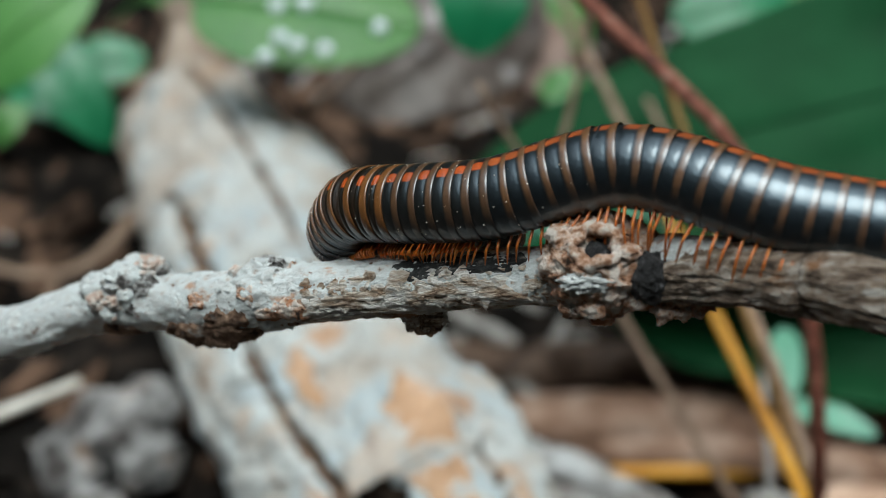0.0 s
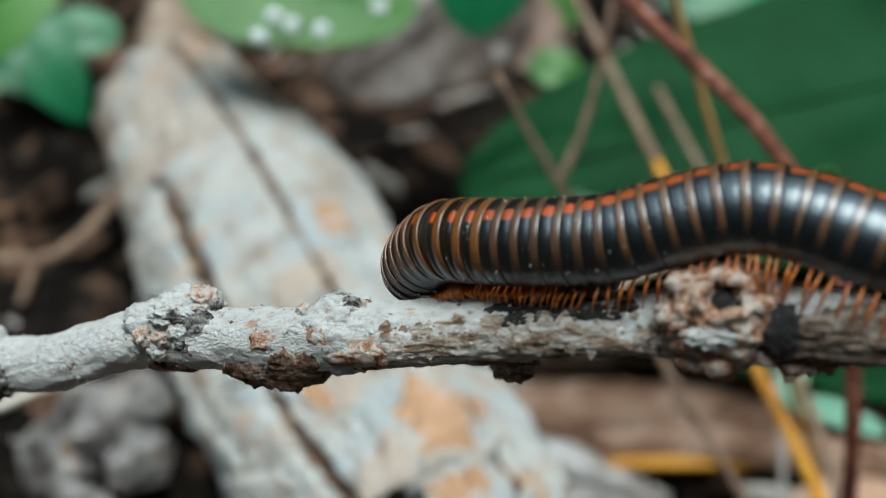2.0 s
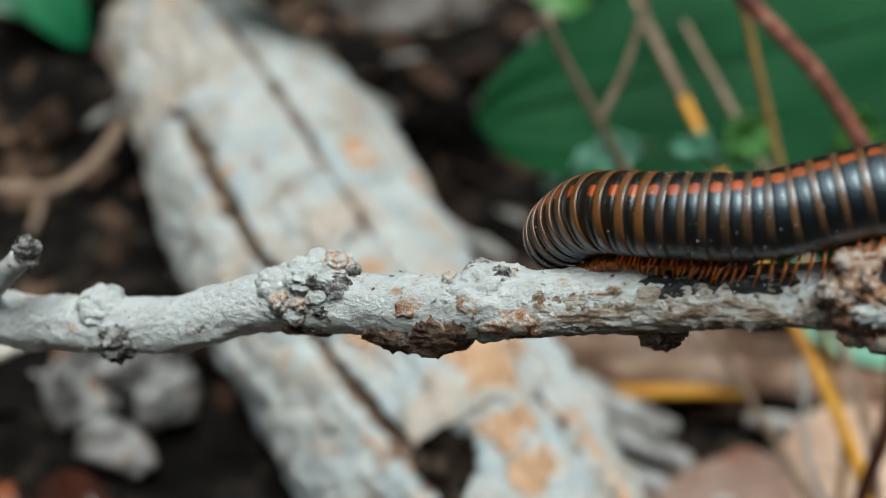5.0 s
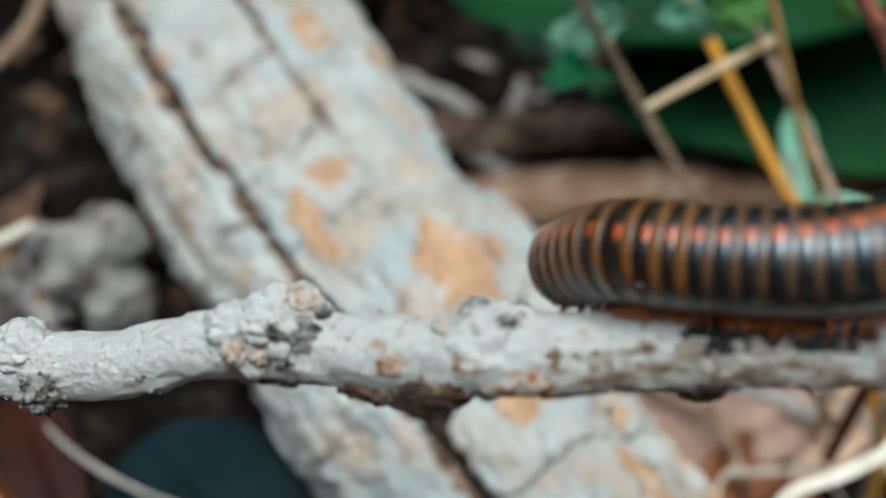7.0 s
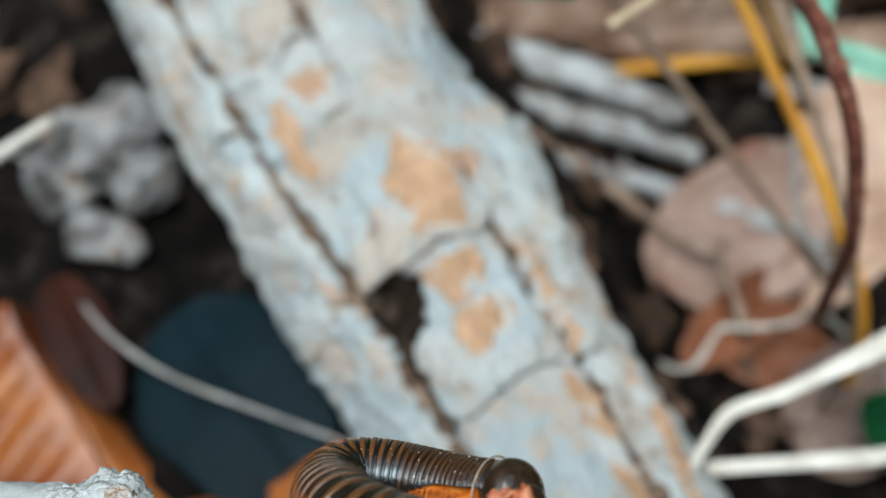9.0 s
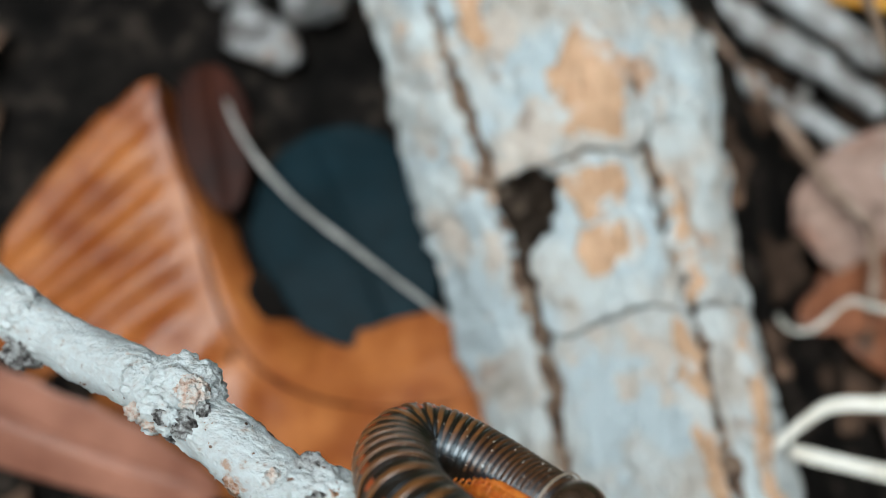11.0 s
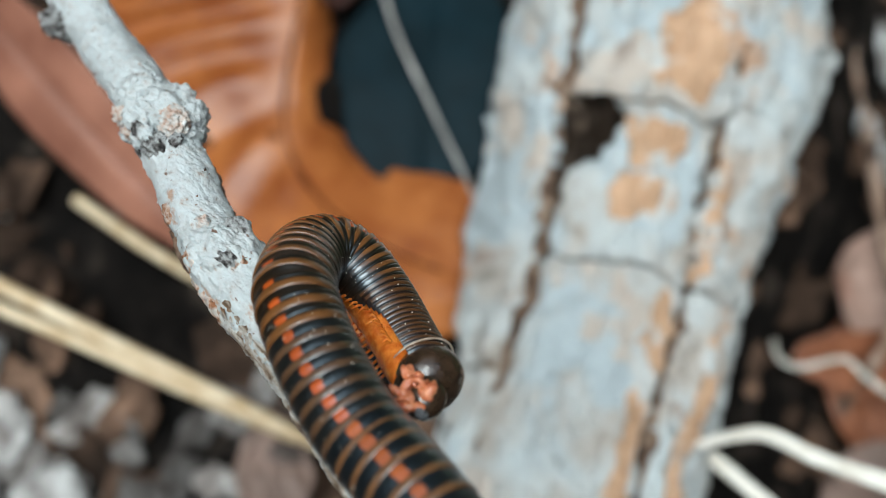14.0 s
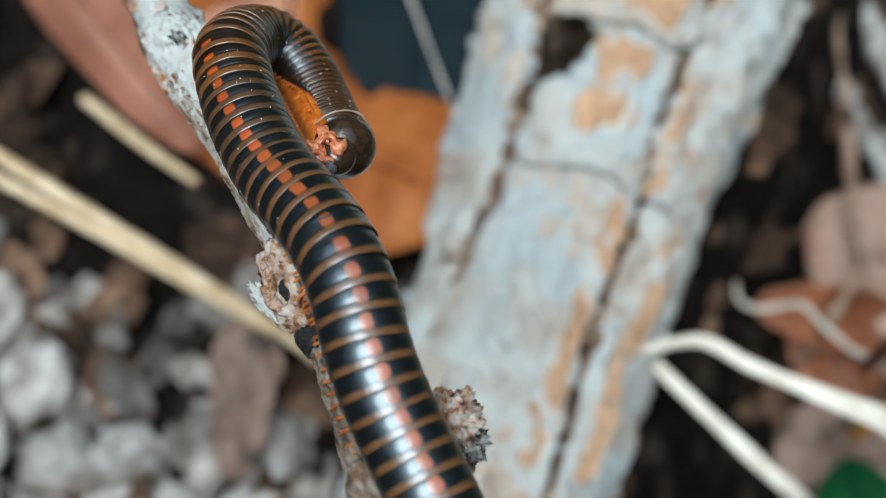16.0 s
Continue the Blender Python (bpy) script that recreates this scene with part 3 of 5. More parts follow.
def scatter(name, label, mat, count, area, size, flat, seed, sub=1, sink=0.3, kind="stuff", keep=None, rough=0.35, long=1.0, tilt=0.5):
    """Many small lumps or flakes joined, lying on the ground in the stretch area = (x0, x1, y0, y1)."""
    rnd = random.Random(seed)
    verts, faces = [], []
    base = bmesh.new()
    bmesh.ops.create_icosphere(base, subdivisions=sub, radius=1)
    co = [v.co.copy() for v in base.verts]
    fs = [[v.index for v in f.verts] for f in base.faces]
    base.free()
    for _ in range(count):
        x, y = rnd.uniform(*area[:2]), rnd.uniform(*area[2:])
        if keep and not keep(x, y):
            continue
        s = rnd.uniform(*size)
        ax = (s * rnd.uniform(0.7, 1.3) * long, s * rnd.uniform(0.6, 1.1), s * rnd.uniform(*flat))
        rot = Euler((rnd.uniform(-tilt, tilt), rnd.uniform(-tilt, tilt), rnd.uniform(0, 6.3))).to_matrix()
        off = len(verts)
        sd = rnd.uniform(0, 90)
        zz = ground_height(x, y)
        for c in co:
            r = 1 + rough * (noise.noise(c * 1.7 + Vector((sd, 0, 0))) + 0.7 * noise.noise(c * 4 + Vector((0, sd, 0))))
            v = rot @ Vector((c.x * ax[0] * r, c.y * ax[1] * r, c.z * ax[2] * r))
            verts.append((x + v.x, y + v.y, v.z + zz + ax[2] * (1 - sink) - 0.004))
        faces += [[k + off for k in f] for f in fs]
    me = bpy.data.meshes.new(name)
    me.from_pydata(verts, [], faces)
    me.materials.append(mat)
    return tagged(new(name, me), label, "litter", kind=kind)


scatter("gravel", "loose grey chips and gravel on dark soil", M_GRAVEL, 240, (-0.16, 0.04, -0.10, 0.025), (0.0026, 0.0085), (0.18, 0.42), 3, sub=2, rough=0.8, keep=lambda x, y: x - y > -0.026 or noise.noise(Vector((x * 60, y * 60, 0))) > 0.3)
scatter("leaf_litter", "crumbled brown leaf scraps on dark soil", M_LITTER, 2200, (-0.4, 0.5, -0.2, 0.8), (0.003, 0.012), (0.06, 0.2), 5, sub=2, rough=0.9, tilt=0.8, keep=lambda x, y: not (-0.15 < x < 0.0 and 0.0 < y < 0.15))
scatter("wood_chips", "grey bark chips and twig bits on the soil", M_GREYTWIG, 260, (-0.3, 0.45, 0.10, 0.8), (0.0012, 0.004), (0.5, 0.9), 8, sub=1, rough=0.6, long=3.5, tilt=0.3, keep=lambda x, y: not (-0.17 < x < -0.04 and y < 0.15))

scatter("leaf_litter", "dry brown leaves strewn over the clearing", M_LITTER, 2600, (-1.2, 1.3, -1.1, 1.4), (0.008, 0.03), (0.05, 0.15), 15, sub=2, rough=0.8, tilt=0.6, keep=lambda x, y: not (-0.45 < x < 0.55 and -0.25 < y < 0.85))

# ---- the log ----
def groove_left(s):
    return float(np.interp(s, (0.0, 0.23, 0.287, 0.35, 0.424, 0.474, 0.522, 0.55, 0.60, 0.64, 0.67, 0.70, 0.73, 1.0), (41, 40.5, 44.5, 42, 44, 46.5, 49, 52, 56, 57, 56.5, 54, 48, 36)))


def gape_left(s):
    """Half the width of the left groove, in degrees."""
    return float(np.interp(s, (0.218, 0.25, 0.34, 0.42, 0.53, 0.56, 0.60, 0.66, 0.71, 0.75), (0.6, 4.2, 3.2, 2.2, 2.2, 3.0, 4.2, 3.0, 2.4, 0.8)))


def groove_right(s):
    return float(np.interp(s, (0.45, 0.49, 0.548, 0.59, 0.615, 0.64, 0.675, 0.72, 0.795, 1.0), (112, 112.5, 115, 113, 113.5, 119, 116, 116.5, 121.5, 124)))


def gape_right(s):
    return float(np.interp(s, (0.49, 0.54, 0.57, 0.62, 0.645, 0.70, 0.80), (0.5, 1.2, 2.2, 2.6, 2.0, 2.6, 3.2)))


def log_point(s, a, lift=0.0):
    """On the log's surface: s from its far end to its near end, a: angle over its top from its side."""
    axis = LOG_B - LOG_A
    t = axis.normalized()
    side = t.cross(Vector((0, 0, 1))).normalized()
    up = side.cross(t)
    p = LOG_A + axis * s
    deg = math.degrees(a) % 360
    deg = deg - 360 if deg > 270 else deg
    left = float(np.interp(s, (0.0, 0.15, 0.2, 0.28, 0.4, 0.49, 0.56, 0.60, 0.63, 0.67, 0.72, 0.76, 1.0), (0.027, 0.0312, 0.0345, 0.0376, 0.0386, 0.0365, 0.0345, 0.0325, 0.0305, 0.0270, 0.0245, 0.0240, 0.0240)))
    top = float(np.interp(s, (0.0, 0.1, 0.2, 0.5, 1.0), (0.024, 0.030, 0.0335, 0.0325, 0.0295)))
    right = float(np.interp(s, (0.0, 0.06, 0.117, 0.18, 0.23, 0.27, 0.36, 0.455, 0.492, 0.53, 0.56, 0.59, 0.63, 0.70, 0.77, 1.0), (0.0135, 0.0135, 0.0180, 0.0275, 0.0322, 0.0332, 0.0285, 0.0265, 0.0320, 0.0308, 0.0296, 0.0272, 0.0255, 0.0250, 0.0260, 0.026)))
    k = min(1.0, max(0.0, (deg - 5) / 85 if deg < 90 else (165 - deg) / 75))
    k = k * k * (3 - 2 * k)
    r = top * k + (left if deg < 90 else right) * (1 - k)
    q = Vector((s * 9, math.cos(a) * 1.3, math.sin(a) * 1.3))
    r += 0.0014 * noise.noise(q * 1.3) + 0.0013 * noise.noise(q * 3.1 + Vector((5, 0, 0)))
    if s < 0.05:
        r *= max(0.04, s / 0.05) ** 0.4
    r += lift
    return p + side * math.cos(a) * r + up * math.sin(a) * r * 0.95


def log_skin(s, a):
    """The bark's own relief: lumps, fine ridges along the grain, and thin layers that flaked away in patches."""
    q = Vector((s * 30, a / 11, 2.0))
    h = 0.0012 * noise.noise(q * 1.1) + 0.0009 * noise.noise(q * 2.7) + 0.0006 * noise.noise(q * 7) + 0.00055 * noise.noise(Vector((s * 150, a / 1.6, 4.0))) + 0.0004 * noise.noise(Vector((s * 330, a / 0.9, 5.0))) + 0.0016
    for scale, wide, cut, depth, key in ((16, 17, 0.05, 0.0010, 6.0), (24, 12, 0.15, 0.0009, 16.0), (42, 8, 0.22, 0.0007, 26.0), (55, 14, 0.25, 0.0006, 36.0)):
        lay = noise.noise(Vector((s * scale, a / wide, key))) + 0.35 * noise.noise(Vector((s * scale * 3.6, a / wide * 3.3, key + 2))) + 0.15 * noise.noise(Vector((s * scale * 9, a / wide * 8, key + 4)))
        h += depth * min(1.0, max(0.0, (lay - cut) / 0.07))
    return h


def plate(ob, low, high, s0, s1, seed, lift=None, mat=None, name="bark_plate", gap=0.0016, wave=1.0, fine=1.0, oval=False):
    """One plate of bark between two angle lines, with ragged edges and its own thickness."""
    if name == "bark_plate":
        s0, s1 = s0 - 0.0002, s1 + 0.0002
    bm = bmesh.new()
    n = max(6, int((s1 - s0) * 640 * fine))
    mid = (s0 + s1) / 2
    m = max(6, int((high(mid) - low(mid)) / 0.85 * fine))
    rnd = random.Random(int(seed * 100))
    lift = 0.0048 if lift is None else lift
    grid = []
    for i in range(n + 1):
        row = []
        u = i / n
        for j in range(m + 1):
            v = j / m
            s = s0 + (s1 - s0) * u
            a0, a1 = low(s), high(s)
            if oval:
                w = max(0.05, 1 - abs(2 * u - 1) ** 7) ** 0.5 * (0.95 + 0.15 * noise.noise(Vector((s * 35, seed, 4))))
                a0, a1 = (a0 + a1) / 2 - (a1 - a0) / 2 * w, (a0 + a1) / 2 + (a1 - a0) / 2 * w
            a = a0 + (a1 - a0) * v
            q = Vector((s * 30, a / 11, seed))
            end = (abs(u - 0.5) * 2) ** 3
            cut = round(s1 if u > 0.5 else s0, 2) * 37
            s += wave * end * (0.010 * noise.noise(Vector((a / 18, cut, 1))) + 0.0016 * noise.noise(Vector((a / 5, cut, 2))))
            rim = (abs(v - 0.5) * 2) ** 3
            a += wave * rim * (2.4 * noise.noise(Vector((s * 16, seed, v > 0.5))) + 2.2 * noise.noise(Vector((s * 55, seed, 3 + (v > 0.5)))) + 2.2 * noise.noise(Vector((s * 140, seed, 7 + (v > 0.5)))))
            eu = min(u, 1 - u) * (s1 - s0) * 0.471
            ev = min(v, 1 - v) * (a1 - a0) * 0.0006
            h = (lift - 0.0016) * min(1.0, 0.55 + 0.45 * eu / 0.0005) * min(1.0, ev / gap) ** 0.5 - (0.0005 if ev > 0 else 0.0025)
            h += log_skin(s, a)
            h += 0.0014 * max(0.0, noise.noise(Vector((s * 40, seed, 9)))) * rim
            row.append(bm.verts.new(log_point(s, radians(a), h)))
        grid.append(row)
    for a, b in zip(grid, grid[1:]):
        for j in range(m):
            bm.faces.new((a[j], b[j], b[j + 1], a[j + 1]))
    return part(name, bm, mat or M_LOG, ob)


def build_log():
    ob = thing("fallen_log", "fallen log with pale flaking bark and deep grooves", "log")
    bm = bmesh.new()
    n, seg = 240, 120
    rings = []
    for i in range(n + 1):
        ring = []
        for j in range(seg):
            s, a = i / n, 2 * math.pi * j / seg
            deg = math.degrees(a)
            # sunk along the grooves and at the knot hole
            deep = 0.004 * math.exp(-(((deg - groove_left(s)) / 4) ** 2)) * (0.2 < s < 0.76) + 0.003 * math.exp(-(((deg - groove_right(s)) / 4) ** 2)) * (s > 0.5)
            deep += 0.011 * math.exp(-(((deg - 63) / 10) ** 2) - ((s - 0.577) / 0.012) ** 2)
            p = log_point(s, a, -deep)
            ring.append(bm.verts.new(p + 0.0016 * noise.noise_vector(p * 130)))
        rings.append(ring)
    for a, b in zip(rings, rings[1:]):
        for j in range(seg):
            bm.faces.new((a[j], a[(j + 1) % seg], b[(j + 1) % seg], b[j]))
    bm.faces.new(rings[0][::-1])
    bm.faces.new(rings[-1])
    bmesh.ops.recalc_face_normals(bm, faces=bm.faces)
    part("wood", bm, M_CORE, ob, "dark wood in the grooves, blackened for their shade")
    flat = lambda a: (lambda s: a)
    left, right = (lambda d: lambda s: groove_left(s) + d * gape_left(s)), (lambda d: lambda s: groove_right(s) + d * gape_right(s))
    # far end, unbroken to the crown's crack; beige bark, darkened for shade from leaves above
    plate(ob, flat(-42), lambda s: 86 - 30 * max(0, 0.16 - s), 0.0, 0.222, 3, lift=0.0050, mat=M_LOGFAR)
    # left flank
    for k, (a, b) in enumerate([(0.224, 0.44), (0.443, 0.565), (0.567, 0.70), (0.703, 1.0)]):
        plate(ob, flat(-42), left(-1), a, b, 4 + k, lift=0.0055, mat=M_LOG)
    # crown, far half: two strips with a shallow crack between them
    for k, (a, b) in enumerate([(0.224, 0.36), (0.362, 0.425), (0.427, 0.47)]):
        plate(ob, left(1), flat(87.5 + (k == 2) * 2), a, b, 11 + k)
    for k, (a, b) in enumerate([(0.0, 0.17), (0.172, 0.372), (0.374, 0.487)]):
        plate(ob, lambda s: 87.5 - 30 * max(0, 0.16 - s) + (2.2 if s < 0.34 else 0.8), flat(150), a, b, 21 + k, mat=M_LOGFAR if k < 1 else M_LOG)
    # crown, near half, between the two grooves
    plate(ob, left(1), lambda s: groove_right(s) - 0.5, 0.472, 0.562, 31, gap=0.001)
    plate(ob, lambda s: max(groove_left(s) + gape_left(s), 76 - 900 * max(0, s - 0.588) + 7 * noise.noise(Vector((s * 120, 3, 0)))), right(-1), 0.564, 0.643, 32)
    plate(ob, left(1), right(-1), 0.6445, 0.86, 33)
    plate(ob, left(1), right(-1), 0.862, 1.0, 34)
    # right flank
    plate(ob, lambda s: groove_right(s) + 0.6, flat(172), 0.487, 0.552, 41, gap=0.001)
    plate(ob, right(1), flat(170), 0.553, 0.641, 42)
    plate(ob, right(1), flat(172), 0.643, 0.80, 43)
    plate(ob, right(1), flat(172), 0.803, 1.0, 44)
    for k, (a, b) in enumerate([(0.0, 0.3), (0.303, 0.485), (0.488, 0.8), (0.803, 1.0)]):
        plate(ob, flat(151 if a < 0.4 else 173), flat(222), a, b, 51 + k)
    # where the outer layer came off, the tan layer shows
    for low, high, a, b, sd in [(80, 109, 0.509, 0.556, 61), (79, 104, 0.568, 0.592, 62), (78, 102, 0.594, 0.622, 63), (102, 112, 0.655, 0.79, 64), (130, 149, 0.645, 0.72, 65), (128, 140, 0.70, 0.79, 72),
                                (115, 124, 0.578, 0.638, 66), (58, 68, 0.44, 0.50, 67), (22, 34, 0.38, 0.44, 68), (28, 38, 0.46, 0.52, 73), (100, 116, 0.33, 0.36, 70), (104, 116, 0.80, 0.86, 71)]:
        plate(ob, flat(low), flat(high), a, b, sd, lift=0.0054, mat=M_TAN, name="tan_patch", gap=0.0003, wave=2.2, fine=1.6, oval=True)
    # the brown inner layer that shows along the grooves
    for low, high, a, b, sd in [(flat(20), left(-0.3), 0.22, 0.52, 81), (flat(20), left(-0.3), 0.52, 0.80, 82), (left(0.35), flat(87), 0.225, 0.46, 83), (left(0.3), flat(90), 0.65, 0.80, 84),
                                (flat(84), flat(110), 0.05, 0.47, 85), (flat(100), right(-0.4), 0.57, 0.9, 86), (right(0.3), flat(140), 0.50, 0.9, 87)]:
        plate(ob, low, high, a, b, sd, lift=0.0026, mat=M_BROWNLAYER, name="inner_bark", gap=0.0012, wave=1.3)
    # loose flakes about the knot hole
    for s, a, r in [(0.578, 60, 0.0028), (0.590, 63, 0.002), (0.60, 60, 0.0022), (0.571, 55, 0.0024)]:
        part("bark_flake", lump(log_point(s, radians(a), 0.0), (r, r * 1.3, r * 0.6), 0.5, 2.5, 2, seed=s * 50), M_CORE, ob)
    return ob


build_log()
stump = thing("root_stump", "pale brown broken root end behind a log", "root")
part("wood", tube([(-0.1010, 0.3300, 0.0300), (-0.1000, 0.3480, 0.0500), (-0.1000, 0.3800, 0.0850), (-0.1030, 0.4300, 0.1200)], [0.018, 0.015, 0.014, 0.016], 20, 40, 0.004, 90), M_STUMP, stump)

# ---- the branch ----
BRANCH = [(-0.1500, 0.0760, 0.1560), (-0.1150, 0.0500, 0.1565), (-0.0870, 0.0330, 0.1585), (-0.0705, 0.0255, 0.1611), (-0.0557, 0.0187, 0.1663), (-0.0417, 0.0145, 0.1706),
          (-0.0302, 0.0122, 0.1762), (-0.0183, 0.0081, 0.1802), (-0.0091, 0.0043, 0.1831), (-0.0013, 0.0018, 0.1857), (0.0154, -0.0012, 0.1895),
          (0.0255, -0.0040, 0.1926), (0.0382, -0.0065, 0.1956), (0.0453, -0.0100, 0.1984), (0.0521, -0.0130, 0.2003), (0.0591, -0.0165, 0.2016), (0.0661, -0.0200, 0.2023),
          (0.1000, -0.0290, 0.1980), (0.1400, -0.0410, 0.1840), (0.2100, -0.0590, 0.1450), (0.3000, -0.0820, 0.0650), (0.3500, -0.0920, -0.0120)]


B_PTS = spline(BRANCH, 1300)
B_ROWS = frames_along(B_PTS)
B_X = [p.x for p in B_PTS]
B_RADII = [float(np.interp(x, (-0.07, -0.03, -0.005, 0.005, 0.015, 0.0255, 0.045, 0.09, 0.14), (0.0038, 0.0036, 0.0040, 0.0040, 0.0037, 0.0034, 0.0036, 0.0039, 0.0045))) for x in B_X[::10]]


B_FLAT = [float(np.interp(x, (-0.018, -0.0105, -0.0055, -0.002, 0.006, 0.012, 0.022, 0.028, 0.036), (0.0, 0.0, 0.0006, 0.0014, 0.0014, 0.0010, 0.0009, 0.0006, 0.0))) for x in B_X]


def branch_shape(s, a):
    """The branch's lumps, and its flatter underside."""
    flat_under = B_FLAT[min(len(B_X) - 1, int(s * (len(B_X) - 1) + 0.5))] * max(0.0, -math.sin(a)) ** 1.3
    q = Vector((s * 130, math.cos(a) * 1.5, math.sin(a) * 1.5))
    return 0.00040 * noise.noise(q) + 0.00022 * noise.noise(q * 2.6) + 0.00014 * noise.noise(q * 6) + 0.00008 * noise.noise(q * 14) - flat_under


def branch_at(x, a, lift=0.0):
    """On the branch's skin at the given x; a: angle in degrees, 0 to the side, 90 above."""
    k = min(max(int(np.searchsorted(B_X, x)), 1), len(B_X) - 2)
    p, t, side, v = B_ROWS[k]
    s = k / (len(B_X) - 1)
    r = float(np.interp(s, np.linspace(0, 1, len(B_RADII)), B_RADII)) + branch_shape(s, radians(a)) + lift
    return p + t * (x - p.x) / max(0.3, t.x) + (side * math.cos(radians(a)) + v * math.sin(radians(a))) * r


def bark_strip(ob, x0, x1, low, high, mat, label="", lift=0.00035, seed=0.0, hang=0.0, grooves=0.0003, name="bark_strip"):
    """A layer of bark over part of the branch, with a ragged rim; hang: jagged growth on its underside."""
    bm = bmesh.new()
    n, m = max(10, int((x1 - x0) / 0.00026)), max(8, int((high - low) / 3.2))
    grid = []
    for i in range(n + 1):
        u = i / n
        row = []
        for j in range(m + 1):
            v = j / m
            x = x0 + (x1 - x0) * u
            end = max(0.05, 1 - abs(2 * u - 1) ** 8)
            hi = high + 16 * noise.noise(Vector((x * 300, seed, 0))) + 12 * noise.noise(Vector((x * 900, seed, 1))) + 6 * noise.noise(Vector((x * 2600, seed, 2)))
            lo = low + 16 * noise.noise(Vector((x * 300, seed, 5))) + 9 * noise.noise(Vector((x * 1100, seed, 6)))
            mid = (lo + hi) / 2
            a = mid + (lo + (hi - lo) * v - mid) * end
            x += 0.0006 * noise.noise(Vector((a / 12, seed, x1 if u > 0.5 else x0))) * (abs(2 * u - 1) ** 4)
            rim = min(1.0, min(v, 1 - v) * m / 1.6) * min(1.0, min(u, 1 - u) * n / 2)
            h = -0.0004 + (lift + 0.0004) * rim
            h += grooves * (noise.noise(Vector((x * 170, a / 6, seed))) + 0.7 * noise.noise(Vector((x * 520, a / 3, seed + 3)))) * rim
            if hang:
                w = math.exp(-(((a + 80) / 42) ** 2)) * max(0.0, math.sin(math.pi * u)) ** 0.7
                h += hang * w * (0.75 + 0.7 * noise.noise(Vector((x * 330, a / 40, seed))) + 0.45 * noise.noise(Vector((x * 1100, a / 14, seed))))
            row.append(bm.verts.new(branch_at(x, a, h)))
        grid.append(row)
    for a, b in zip(grid, grid[1:]):
        for j in range(m):
            bm.faces.new((a[j], a[j + 1], b[j + 1], b[j]))
    return part(name, bm, mat, ob, label)


def flakes(ob, name, label, mat, count, xs, angles, size, seed):
    """Small flat scales that cling to the branch, joined."""
    rnd = random.Random(seed)
    bm = bmesh.new()
    for _ in range(count):
        x, a = rnd.uniform(*xs), rnd.uniform(*angles)
        p = branch_at(x, a)
        out = (p - branch_at(x, a, -0.002)).normalized()
        r = rnd.uniform(*size) * rnd.uniform(0.5, 1.0)
        rot = out.to_track_quat("Z", "X").to_matrix().to_4x4() @ Euler((rnd.uniform(-0.4, 0.4), rnd.uniform(-0.4, 0.4), rnd.uniform(0, 6.3))).to_matrix().to_4x4()
        made = bmesh.ops.create_icosphere(bm, subdivisions=1, radius=1)["verts"]
        for v in made:
            k = 1 + rnd.uniform(-0.4, 0.4)
            v.co = p + out * r * 0.1 + rot.to_3x3() @ Vector((v.co.x * r * k * 1.3, v.co.y * r * k, v.co.z * r * 0.28 * k))
    return tagged(part(name, bm, mat, ob, label, smooth=False), kind="stuff")


